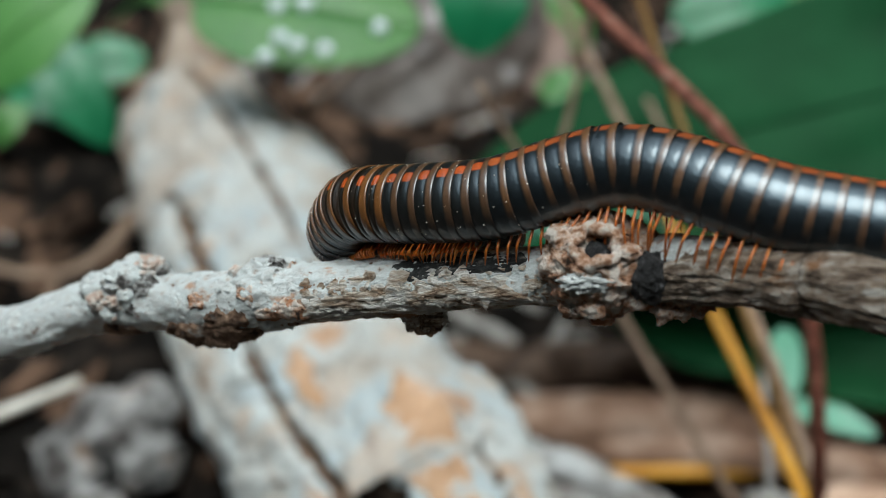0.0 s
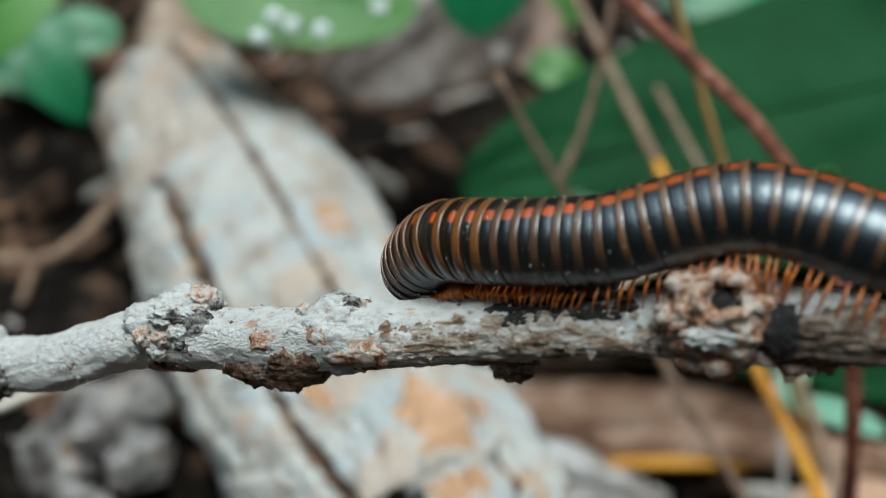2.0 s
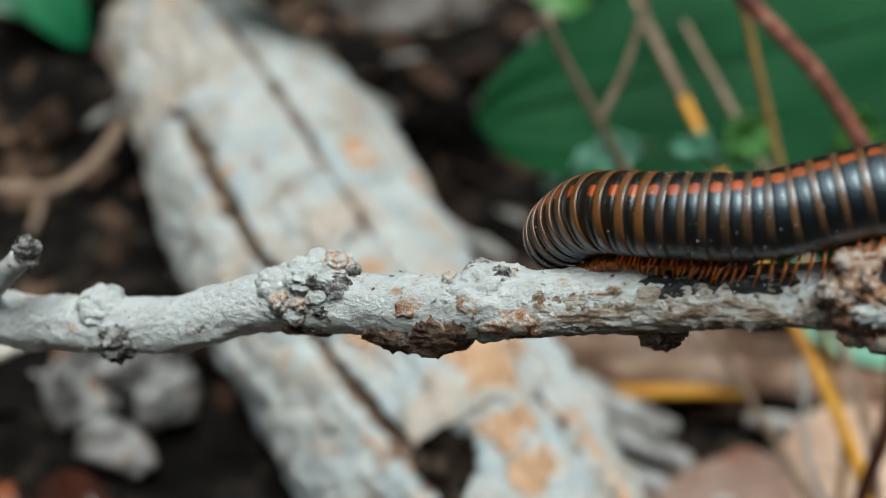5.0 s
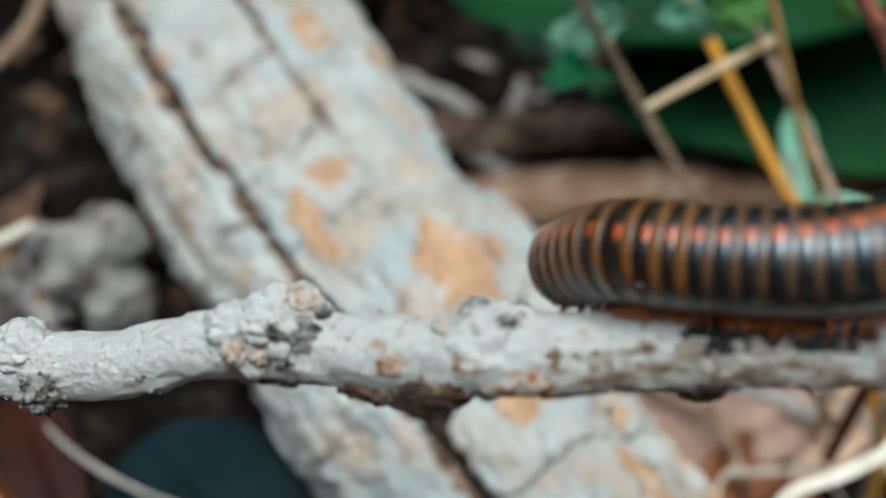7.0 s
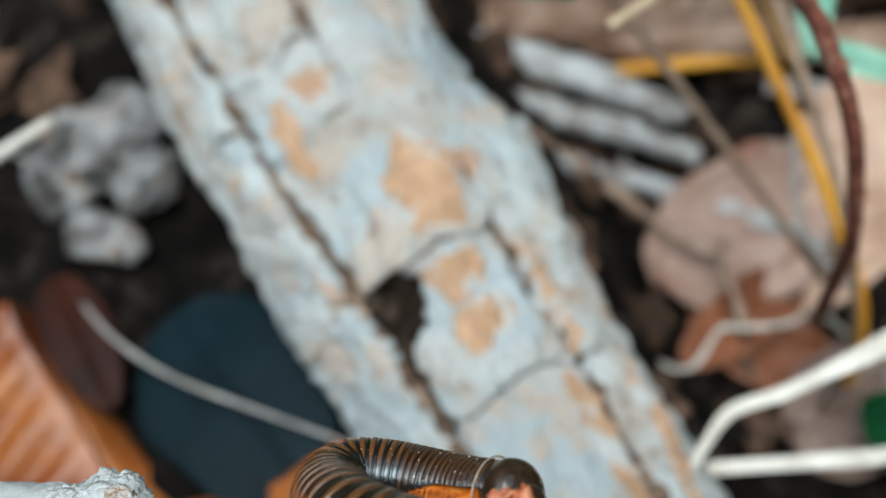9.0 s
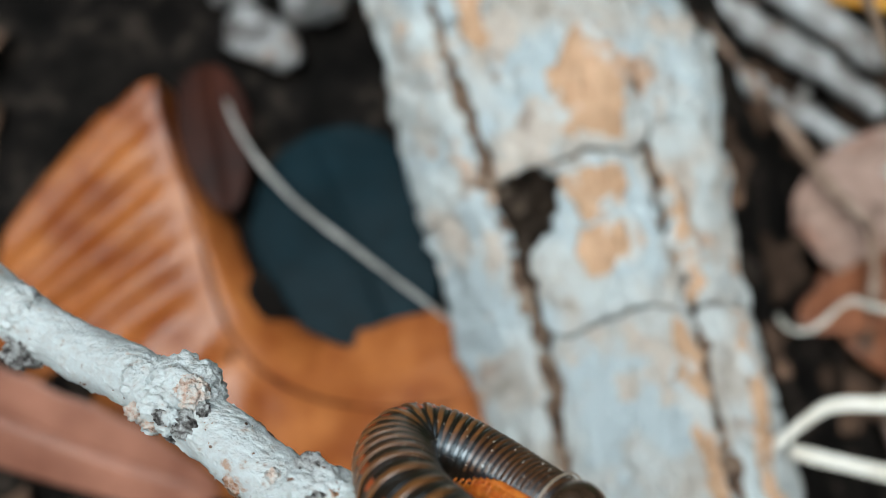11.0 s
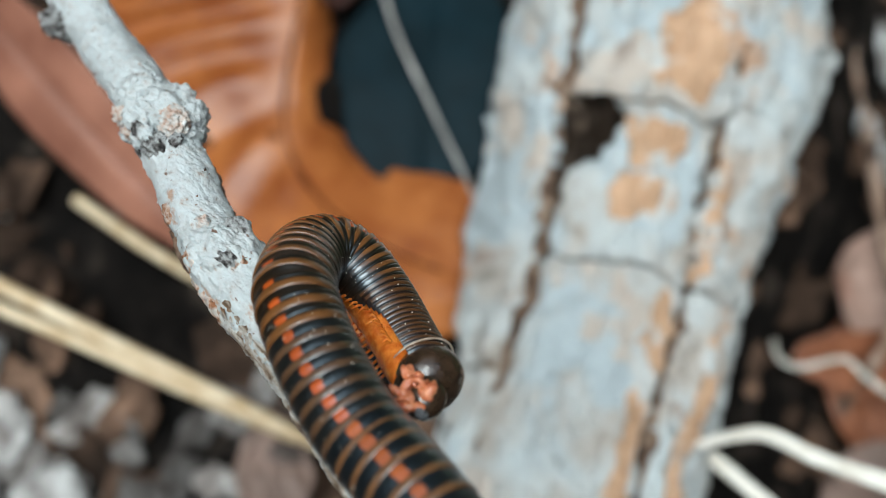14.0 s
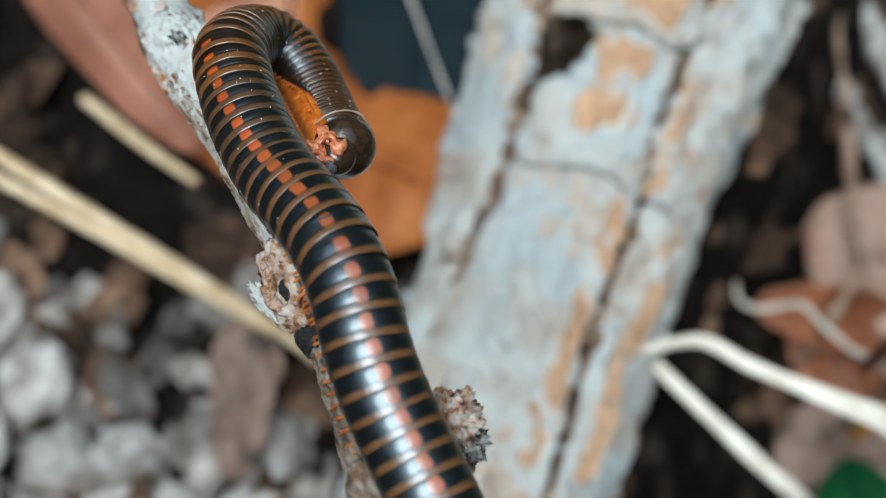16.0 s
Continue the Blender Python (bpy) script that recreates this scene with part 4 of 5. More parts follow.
def build_branch():
    ob = thing("branch", "pale grey knotted branch holding a millipede", "branch")
    part("wood", tube(BRANCH, B_RADII, 56, 1300, 0.0, 420, branch_shape), M_BRANCH, ob)
    # brown underside strips: partly bark, partly the branch's own shade painted in
    bark_strip(ob, -0.0175, -0.0035, -165, -8, M_BROWN, "rough brown bark on the underside, partly painted shade", 0.0004, 1, hang=0.0022)
    bark_strip(ob, -0.0050, 0.0036, -165, -38, M_BROWN, "", 0.0003, 12, hang=0.0002)
    bark_strip(ob, 0.0015, 0.0320, -165, 38, M_GREYBARK, "grooved grey-brown bark", 0.0003, 2, hang=0.0002)
    # this strip's darker colour stands in for shadow from the body above
    bark_strip(ob, 0.0400, 0.2000, -165, 118, M_SHADEDBARK, "grooved brown bark darkened for the millipede's shadow", 0.0003, 3)
    bark_strip(ob, -0.0100, -0.0035, -25, 20, M_BROWN, "", 0.0003, 4)
    bark_strip(ob, -0.0270, -0.0205, -70, -10, M_BROWN, "", 0.0003, 5)
    bark_strip(ob, 0.0145, 0.0310, 40, 100, M_STAIN, "wet black stain", 0.00012, 6)
    bark_strip(ob, -0.0046, -0.0018, 30, 62, M_KNOT, "", 0.0004, 7)
    bark_strip(ob, -0.0030, 0.0048, -14, 26, M_KNOT, "", 0.0003, 18)
    bark_strip(ob, -0.0115, -0.0088, 20, 55, M_KNOT, "", 0.0003, 8)
    bark_strip(ob, 0.0000, 0.0016, 100, 140, M_KNOT, "", 0.0003, 9)
    up, fro = (0.1, -0.3, 1), (0.1, -1, 0.35)
    for name, mat, at, size, rough, seed, lab, whorl in [
        ("swelling", M_BRANCH, (-0.0272, 0.0114, 0.1788), (0.0034, 0.0036, 0.0037), 0.18, 1, "", None),
        ("knot", M_BRANCH, (-0.0222, 0.0110, 0.1803), (0.0049, 0.0048, 0.0042), 0.20, 2, "scaly pale knot", None),
        ("bud", M_SCAR, (-0.0200, 0.0076, 0.1829), (0.0020, 0.0017, 0.0020), 0.14, 3, "dark whorled bud", (fro, 11, 0.10)),
        ("bud", M_BUD, (-0.0202, 0.0112, 0.1838), (0.0021, 0.0019, 0.0013), 0.3, 4, "red-brown scaly bud", (up, 15, 0.09)),
        ("bud", M_BRANCH, (-0.0240, 0.0090, 0.1834), (0.0022, 0.0019, 0.0016), 0.22, 5, "", (up, 12, 0.12)),
        ("bud", M_BRANCH, (-0.0224, 0.0068, 0.1822), (0.0013, 0.0010, 0.0014), 0.3, 31, "", None),
        ("bud", M_SCAR, (-0.0213, 0.0062, 0.1808), (0.0016, 0.0009, 0.0008), 0.4, 32, "", None),
        ("bud", M_SCAR, (-0.0224, 0.0078, 0.1841), (0.0012, 0.0010, 0.0008), 0.4, 33, "", None),
        ("bud", M_BRANCH, (-0.0214, 0.0078, 0.1844), (0.0010, 0.0010, 0.0009), 0.4, 34, "", None),
        ("bud", M_SCAR, (-0.0180, 0.0096, 0.1842), (0.0008, 0.0009, 0.0007), 0.4, 35, "", None),
        ("bud", M_BUD, (-0.0270, 0.0078, 0.1806), (0.0013, 0.0012, 0.0015), 0.4, 36, "flaky red-brown bud", None),
        ("bud", M_BUD, (-0.0245, 0.0068, 0.1812), (0.0012, 0.0009, 0.0011), 0.4, 37, "", None),
        ("bud", M_BRANCH, (-0.0252, 0.0066, 0.1795), (0.0013, 0.0010, 0.0013), 0.2, 6, "", (fro, 10, 0.12)),
        ("knot", M_SCAR, (-0.0495, 0.0128, 0.1688), (0.0026, 0.0022, 0.0024), 0.35, 7, "dark scaly knot", None),
        ("swelling", M_BRANCH, (-0.0520, 0.0180, 0.1700), (0.0035, 0.0034, 0.0028), 0.15, 8, "", None),
        ("bud", M_SCAR, (-0.0009, 0.0024, 0.1896), (0.0013, 0.0011, 0.0016), 0.2, 9, "whorled bud scar", (fro, 11, 0.14)),
        ("bud", M_SCAR, (-0.0030, 0.0060, 0.1876), (0.0016, 0.0016, 0.0010), 0.2, 10, "dark oval scar", (up, 12, 0.12)),
        ("bud", M_BLACK, (-0.0112, 0.0042, 0.1850), (0.0006, 0.0004, 0.0008), 0.3, 11, "", None),
        ("bud", M_SCAR, (-0.0059, 0.0010, 0.1848), (0.0020, 0.0015, 0.0020), 0.3, 12, "grey bud scar", (fro, 10, 0.12)),
        ("bud", M_BUD, (-0.0066, 0.0040, 0.1881), (0.0009, 0.0008, 0.0008), 0.4, 13, "", None),
        ("bud", M_SCAR, (-0.0040, 0.0008, 0.1879), (0.0007, 0.0006, 0.0007), 0.3, 14, "", (fro, 9, 0.15)),
        ("swelling", M_BRANCH, (-0.0015, 0.0025, 0.1858), (0.0062, 0.0044, 0.0046), 0.16, 16, "", None),
        ("bark_flake", M_BLACK, (0.0048, -0.0014, 0.1868), (0.0021, 0.0014, 0.0017), 0.26, 17, "charred black spot", None),
        ("knot", M_GREYBARK, (0.0172, -0.0015, 0.1870), (0.0031, 0.0027, 0.0033), 0.3, 18, "hanging brown knot", None),
        ("bark_flake", M_BROWN, (0.0176, -0.0020, 0.1848), (0.0021, 0.0016, 0.0018), 0.26, 19, "", None),
        ("knot", M_KNOT, (0.0465, -0.0090, 0.1960), (0.0048, 0.0046, 0.0038), 0.3, 23, "", None),
        ("bark_flake", M_BLACK, (0.0433, -0.0122, 0.1986), (0.0024, 0.0020, 0.0032), 0.16, 24, "charred black spot", None),
        ("bark_flake", M_BRANCH, (0.0365, -0.0130, 0.1988), (0.0028, 0.0012, 0.0010), 0.5, 26, "white flaking bark", None),
        ("knot", M_KNOT, (0.0611, -0.0077, 0.2000), (0.0032, 0.0030, 0.0030), 0.45, 27, "pinkish flaking knot", None),
        ("knot", M_SCAR, (0.0639, -0.0083, 0.1990), (0.0022, 0.0022, 0.0022), 0.5, 28, "", None),
        ("twig_stub", M_SCAR, (-0.0605, 0.0190, 0.1790), (0.0016, 0.0016, 0.0022), 0.3, 29, "broken grey twig stub", (up, 10, 0.1)),
    ]:
        part(name, lump(at, size, rough, 2.6, 5 if size[0] > 0.0014 else 4, seed, whorl=whorl), mat, ob, lab)
    part("twig_stub", tube([(-0.0715, 0.0250, 0.1620), (-0.0665, 0.0210, 0.1715), (-0.0612, 0.0190, 0.1783)], [0.0018, 0.0014, 0.0015], 14, 20, 0.0003, 500), M_BRANCH, ob)
    # the large knot, with its hole
    hole = Vector((-0.24, -0.52, 0.82)).normalized()
    core = Vector((0.0386, -0.0082, 0.1978))
    knot = part("knot", lump(core, (0.0068, 0.0056, 0.0060), 0.12, 3.4, 6, 21, dents=[(hole, 0.62, 0.30), ((0.5, -0.7, -0.3), 0.2, 0.3), ((-0.6, -0.7, 0.1), 0.14, 0.2), ((0.35, -0.6, 0.7), 0.15, 0.18)]), M_KNOT, ob, "large pinkish gnarled knot with a hole")
    # black lump in the pit paints the darkness of the hole
    part("hole_shade", lump(core + hole * 0.0037, (0.0014, 0.0014, 0.0013), 0.25, 2, 4, 22), M_BLACK, knot, "black lump standing in for the shade in the knot's hole")
    ax = hole.cross(Vector((0, 0, 1))).normalized()
    ay = hole.cross(ax)
    lip = [core + hole * (0.0053 + 0.0003 * math.sin(3 * q + 1)) + (ax * math.cos(q) * 1.15 + ay * math.sin(q)) * (0.0021 + 0.0002 * math.sin(5 * q)) for q in np.linspace(0, 2 * math.pi, 26)]
    part("knot_lip", tube(lip, [0.0006, 0.0008, 0.0006, 0.0009, 0.0006], 10, 90, 0.00035, 700), M_KNOT, knot, "pale ring of healed bark round a hole")
    for k, (a, b, r) in enumerate([(200, 10, 0.0012), (255, -25, 0.0014), (300, 40, 0.0011), (225, -40, 0.0014), (310, -20, 0.0015), (180, 40, 0.0014), (330, 10, 0.0012), (265, -55, 0.0013)]):
        way = Vector((math.cos(radians(a)) * math.cos(radians(b)), math.sin(radians(a)) * math.cos(radians(b)), math.sin(radians(b))))
        at = core + Vector((way.x * 0.0062, way.y * 0.0052, way.z * 0.0062))
        part("bark_flake", lump(at, (r * 1.3, r, r * 0.9), 0.22, 2.0, 4, k + 40), M_KNOT, knot)
    flakes(ob, "lichen_crust", "tiny white lichen scales", M_BRANCH, 260, (-0.06, 0.034), (-60, 200), (0.00015, 0.00045), 5)
    flakes(ob, "bark_speckling", "tiny brown bark specks", M_BROWN, 120, (-0.03, 0.034), (-70, 190), (0.00010, 0.00030), 6)
    flakes(ob, "flaky_bark", "grey-brown bark scales", M_GREYBARK, 420, (0.004, 0.034), (-110, 60), (0.0003, 0.0010), 7)
    return ob


build_branch()

# ---- the millipede ----
BODY = [(0.0295, 0.0053, 0.1935), (0.0259, 0.0069, 0.1920), (0.0213, 0.0086, 0.1886), (0.0166, 0.0104, 0.1867), (0.0127, 0.0115, 0.1864), (0.0092, 0.0119, 0.1867),
        (0.0070, 0.0110, 0.1881), (0.0066, 0.0087, 0.1910), (0.0085, 0.0060, 0.1956), (0.0106, 0.0040, 0.1980), (0.0180, 0.0004, 0.2005), (0.0262, -0.0021, 0.2027),
        (0.0332, -0.0029, 0.2055), (0.0394, -0.0039, 0.2078), (0.0447, -0.0059, 0.2083), (0.0491, -0.0084, 0.2082), (0.0536, -0.0106, 0.2077), (0.0581, -0.0123, 0.2072),
        (0.0665, -0.0151, 0.2069), (0.0800, -0.0195, 0.2066), (0.0950, -0.0240, 0.2060), (0.1080, -0.0280, 0.2050)]


def ring_mesh(name, mat, seg=48, gape=38, brim=0.56, deep=1.0):
    """One body ring of unit length and radius, open below: a narrow fore part that slides under the ring before it, then a slightly flared hind part."""
    me = bpy.data.meshes.new(name)
    prof = [(-1.1, 0.925), (-0.4, 0.945), (0.0, 0.955), (0.06, 0.972), (0.16, 0.988), (brim * 0.55, 0.996), (brim - 0.14, 0.993), (brim - 0.05, 0.982), (brim, 0.977), (brim + 0.05, 0.986), (brim + 0.14, 0.997), (0.90, 1.003), (0.98, 1.000), (1.03, 0.988), (1.05, 0.972), (0.98, 0.945)]
    prof = [(x, 1 - (1 - r) * deep) for x, r in prof]
    verts, faces = [], []
    for x, r in prof:
        for j in range(seg):
            a = radians(-90 + gape + (360 - 2 * gape) * j / (seg - 1))
            low = 1.0 - 0.06 * max(0.0, -math.sin(a)) ** 3
            verts.append((x, math.cos(a) * r, math.sin(a) * r * low))
    for k in range(len(prof) - 1):
        for j in range(seg - 1):
            a, b = k * seg + j, k * seg + j + 1
            faces.append((a, b, b + seg, a + seg))
    me.from_pydata(verts, [], faces)
    me.materials.append(mat)
    me.polygons.foreach_set("use_smooth", [True] * len(faces))
    return me


def build_millipede():
    ob = thing("millipede", "glossy black millipede with tan bands and orange dots", "millipede")
    pts = spline(BODY, 1600)
    ease = np.hanning(83)[1:-1] / np.hanning(83).sum()
    pts = [Vector(p) for p in zip(*(np.convolve(np.pad([q[k] for q in pts], 40, mode="reflect", reflect_type="odd"), ease, mode="valid") for k in range(3)))]
    run = [0.0]
    for a, b in zip(pts, pts[1:]):
        run.append(run[-1] + (b - a).length)
    total = run[-1]

    def at(d):
        k = min(max(int(np.searchsorted(run, d)), 4), len(pts) - 5)
        return pts[k], (pts[k + 4] - pts[k - 4]).normalized()

    def pose_at(d):
        """Where the body lies d from its front; the curled neck leans its back outwards."""
        p, t = at(d)
        side = t.cross(Vector((0, 0, 1))).normalized()
        up = side.cross(t)
        a = radians(float(np.interp(d, [0, 0.013, 0.020, 0.027, 0.038, 0.050, 0.058, 0.072], [126, 118, 82, 42, 27, 14, 1, -11])))
        v = up * math.cos(a) + side * math.sin(a)
        s = v.cross(t)
        return Matrix(((t.x, s.x, v.x, p.x), (t.y, s.y, v.y, p.y), (t.z, s.z, v.z, p.z), (0, 0, 0, 1)))

    def radius_at(d):
        r = float(np.interp(d, [0.003, 0.006, 0.017, 0.023, 0.030, 0.042, 0.060], [0.0037, 0.0040, 0.0041, 0.0043, 0.0046, 0.00475, 0.0048]))
        return r * (max(0.35, ((total - d) / 0.02) ** 0.4) if total - d < 0.02 else 1)

    kinds = [ring_mesh("ring", M_NECK, gape=52, brim=0.5, deep=1.2), ring_mesh("ring", M_RING_FRONT, brim=0.46, deep=1.0), ring_mesh("ring", M_RING_MID, brim=0.58, deep=0.55), ring_mesh("ring", M_RING_REAR, brim=0.62, deep=0.45)]
    knot, knot_r = Vector((0.0375, -0.0082, 0.1972)), 0.0062
    rnd = random.Random(7)

    def leg(m, off, sgn, radius, d):
        """One leg: short inside the curl, else reaching for the branch."""
        rear = d > 0.064
        root = m @ Vector((off, sgn * (0.58 if d < 0.055 else (0.70 if rear else 0.66)), -0.74 if d < 0.055 else (-0.62 if rear else -0.66)))
        s, v = m.col[1].to_3d().normalized() * sgn, m.col[2].to_3d().normalized()
        if d < 0.023:
            knee = root - v * 0.0006 + s * 0.0005
            foot = root - v * rnd.uniform(0.0008, 0.0016) + s * rnd.uniform(-0.0004, 0.0012)
        else:
            x = root.x + rnd.uniform(-0.0008, 0.0008)
            near = s.y < 0
            a = float(np.interp(d, [0.03, 0.05, 0.06, 0.068], [62, 56, 24, 14])) + rnd.uniform(-14, 10)
            foot = branch_at(x, a if near else 180 - a, 0.0001)
            if (foot - knot).length < knot_r:
                foot = knot + (foot - knot).normalized() * knot_r
            way = foot - root
            reach = float(np.interp(d, [0.045, 0.055, 0.068], [0.0025, 0.0034, 0.0052]))
            if way.length > reach:
                foot = root + way.normalized() * reach
            knee = root * 0.55 + foot * 0.45 + s * (0.34 if d < 0.05 else 0.2) * (foot - root).length + v * 0.0004
        part("leg", tube([root, (root + knee) / 2 + s * 0.0001, knee, foot], [0.00018, 0.00017, 0.00014, 0.00005], 7, 12, up=(1, 0, 0)), M_BELLY if d < 0.023 else M_LEG, ob)

    d = 0.0042
    while d < total - 0.004:
        pitch = float(np.interp(d, [0.0, 0.010, 0.016, 0.021, 0.026, 0.030, 0.036, 0.042, 0.056, 0.066], [0.00080, 0.00085, 0.0010, 0.0012, 0.0014, 0.0016, 0.0018, 0.0020, 0.0022, 0.0026]))
        kind = 0 if d < 0.0170 else (1 if d < 0.044 else (2 if d < 0.056 else 3))
        radius = radius_at(d)
        m = pose_at(d) @ Matrix.Diagonal((pitch, radius, radius, 1))
        shared("ring", kinds[kind], ob, m)
        if d > 0.007 and d < total - 0.008:
            for sgn in (1, -1):
                for off in ((0.25, 0.75) if d > 0.024 else (0.5,)):
                    leg(m, off, sgn, radius, d)
                    if 0.024 < d < 0.052 and (m.col[1].to_3d() * sgn).y < 0:
                        leg(m, off + 0.25, sgn, radius, d)
        d += pitch
    strip = [pose_at(float(q)) @ Vector((0, 0, -0.45 * radius_at(float(q)))) for q in np.linspace(0.004, total - 0.006, 70)]
    part("belly", tube(strip, [0.0021, 0.0023, 0.0023, 0.0023, 0.0023, 0.0020], 14, 260, 0.00018, 1100), M_BELLY, ob, "orange belly between the legs")
    # collar shield and head, tucked to the inside of the curl
    h = pose_at(0.0036)
    bm = lump((0.0002, 0, 0.0004), (0.0034, 0.0042, 0.0041), 0.02, 1.5, 5)
    bm.transform(h)
    part("collar", bm, M_HEAD, ob, "smooth dark brown collar shield")
    rim = [h @ Vector((0.0026, math.cos(a) * 0.00402, 0.0004 + math.sin(a) * 0.0039)) for a in np.linspace(radians(-70), radians(250), 40)]
    part("collar_rim", tube(rim, [0.00010, 0.00014, 0.00010], 6, 60, up=(1, 0.3, 0)), M_RIM, ob, "thin pale rim of the collar shield")
    face = Vector((0.0270, 0.0046, 0.1976))
    head = part("head", lump(face + Vector((0.0010, 0.0004, -0.0018)), (0.0023, 0.0025, 0.0020), 0.05, 1.5, 4, 3), M_HEAD, ob, "small dark brown head")
    for k in range(16):
        way = Vector((rnd.uniform(-0.0019, 0.0014), rnd.uniform(-0.0018, 0.0016), rnd.uniform(-0.0006, 0.0006)))
        part("mouthpart", lump(face + way, (rnd.uniform(0.0007, 0.0014), rnd.uniform(0.0004, 0.0007), rnd.uniform(0.0004, 0.0007)), 0.18, 1.8, 4, k, (0, 0, rnd.uniform(0, 180))), M_MOUTH, head, "wet orange-red mouthpart")
    eye = face + Vector((0.0022, -0.0012, 0.0004))
    bm = lump(eye, (0.0009, 0.0006, 0.0006), 0.02, 1.5, 3)
    part("eye", bm, M_EYE, head, "grey patch of tiny eyes")
    for dx, dy in ((0.0008, 0.0011), (0.0012, -0.0012)):
        b = face + Vector((dx, dy, 0.0002))
        part("antenna", tube([b, b + Vector((-0.0010, 0.0003, 0.0006)), b + Vector((-0.0018, -0.0003, 0.0003)), b + Vector((-0.0020, -0.0008, -0.0002))], [0.00028, 0.00032, 0.0003, 0.0002], 8, 20), M_MOUTH, head)
    # pale dust grains that cling to the shell
    bm = bmesh.new()
    for _ in range(210):
        q = rnd.uniform(0.004, 0.070)
        a = rnd.uniform(-0.4, 3.5)
        p = pose_at(q) @ (Vector((0, math.cos(a), math.sin(a))) * radius_at(q) * 1.004)
        bmesh.ops.create_icosphere(bm, subdivisions=1, radius=rnd.choice((0.00004, 0.00005, 0.00006, 0.00009)), matrix=Matrix.Translation(p))
    tagged(part("dust", bm, M_PALESTRAW, ob, "pale dust grains"), kind="stuff")
    return ob


build_millipede()

# ---- dead leaves and roots by the log ----
curved_leaf("rust_leaf", "large curled rust-orange dry leaf with furrowed veins", M_RUST,
            [(-0.1180, 0.1100, 0.0180), (-0.1120, 0.0985, 0.0150), (-0.0985, 0.0765, 0.0080), (-0.0834, 0.0511, 0.0020), (-0.0640, 0.0385, 0.0040), (-0.0370, 0.0360, 0.0130), (-0.0060, 0.0430, 0.0230)],
            [0.020, 0.054, 0.068, 0.070, 0.062, 0.048, 0.032, 0.026, 0.024, 0.022, 0.012], [0.002, 0.003, 0.005, 0.009, 0.016, 0.019, 0.018, 0.019, 0.023, 0.024, 0.014],
            ripple=0.0040, veins=10, droop=(0.008, 0.014), wave=0.0010, seed=1.0, smooth_from=0.56, hole=(0.50, -0.0055, 0.0010), rib_mat=M_DARKRED)
leaf("pink_leaf", "pinkish brown dry leaf lying on gravel", M_PINK, (-0.0694, 0.0063, 0.0060), (-0.1743, 0.0188, 0.0250), (-0.2, -0.5, 1), 0.026, bow=0.005, round_=0.5, seed=3, bulge=1.0)
leaf("slate_leaf", "dark slate-blue rotting leaf on the soil", M_BLUE, (-0.0354, 0.0548, 0.0100), (-0.0743, 0.1072, 0.0060), (0.1, -0.1, 1), 0.050, bow=0.003, wave=0.0006, round_=0.42, seed=4, bulge=1.0)
leaf("dark_red_leaf", "dark red-brown rotten leaf on the soil", M_DARKRED, (-0.1090, 0.1200, 0.0090), (-0.0900, 0.0800, 0.0060), (0.1, -0.1, 1), 0.020, bow=0.002, round_=0.5, seed=5)
rod("rootlet", "thin pale rootlet crossing dark leaves", "root", M_GREYTWIG, [(-0.1068, 0.1207, 0.0060), (-0.0906, 0.1005, 0.0120), (-0.0709, 0.0852, 0.0160), (-0.0443, 0.0719, 0.0200), (-0.0236, 0.0620, 0.0240), (-0.0159, 0.0588, 0.0220)], [0.0005, 0.0007, 0.0006, 0.0004], seg=8)
rod("root", "bent brown root running into the soil", "root", M_TWIG, [(-0.1769, 0.2575, 0.0040), (-0.1480, 0.2457, 0.0080), (-0.1335, 0.2465, 0.0100), (-0.1236, 0.2591, 0.0120), (-0.1181, 0.2844, 0.0120)], [0.0020, 0.0022, 0.0028], seg=10, rough=0.0004)
rod("root", "short brown root fork in the soil", "root", M_TWIG, [(-0.1413, 0.2474, 0.0080), (-0.1413, 0.2401, 0.0060), (-0.1440, 0.2315, 0.0000)], [0.0018, 0.0014], seg=8)


def block(at, size, seed, turn, sub=4):
    """A weathered stone block: a worn box with chipped faces."""
    bm = lump((0, 0, 0), (1, 1, 1), 0.10, 2.4, sub, seed, facets=5)
    rot = Euler([radians(a) for a in turn]).to_matrix()
    for v in bm.verts:
        c = v.co
        c = Vector([math.copysign(abs(k) ** 0.72, k) for k in c])
        q = c * 1.9 + Vector((seed * 5, seed, 0))
        c *= 1 + 0.22 * noise.noise(q) + 0.10 * noise.noise(q * 3) + 0.03 * noise.noise(q * 7)
        v.co = Vector(at) + rot @ Vector((c.x * size[0], c.y * size[1], c.z * size[2]))
    return bm


def chunk(label, at, lumps, mat=M_STONE):
    ob = thing("stone", label, "stone", "pale stones")
    for k, (dx, dy, dz, sx, sy, sz) in enumerate(lumps):
        part("facet", block((at[0] + dx, at[1] + dy, at[2] + dz), (sx, sy, sz), k * 3.7 + 1.3, (25 * k - 30, 20 - 17 * k, 40 * k), 5), mat, ob)
    return ob


chunk("pale grey weathered stone lump on dark soil", (-0.0930, 0.1560, 0.008), [(-0.001, 0.005, 0.006, 0.015, 0.012, 0.010), (0.010, -0.008, 0.000, 0.010, 0.007, 0.008), (-0.004, -0.022, -0.006, 0.007, 0.012, 0.007), (-0.016, -0.002, -0.002, 0.011, 0.010, 0.010), (0.006, 0.012, 0.006, 0.009, 0.011, 0.008)])


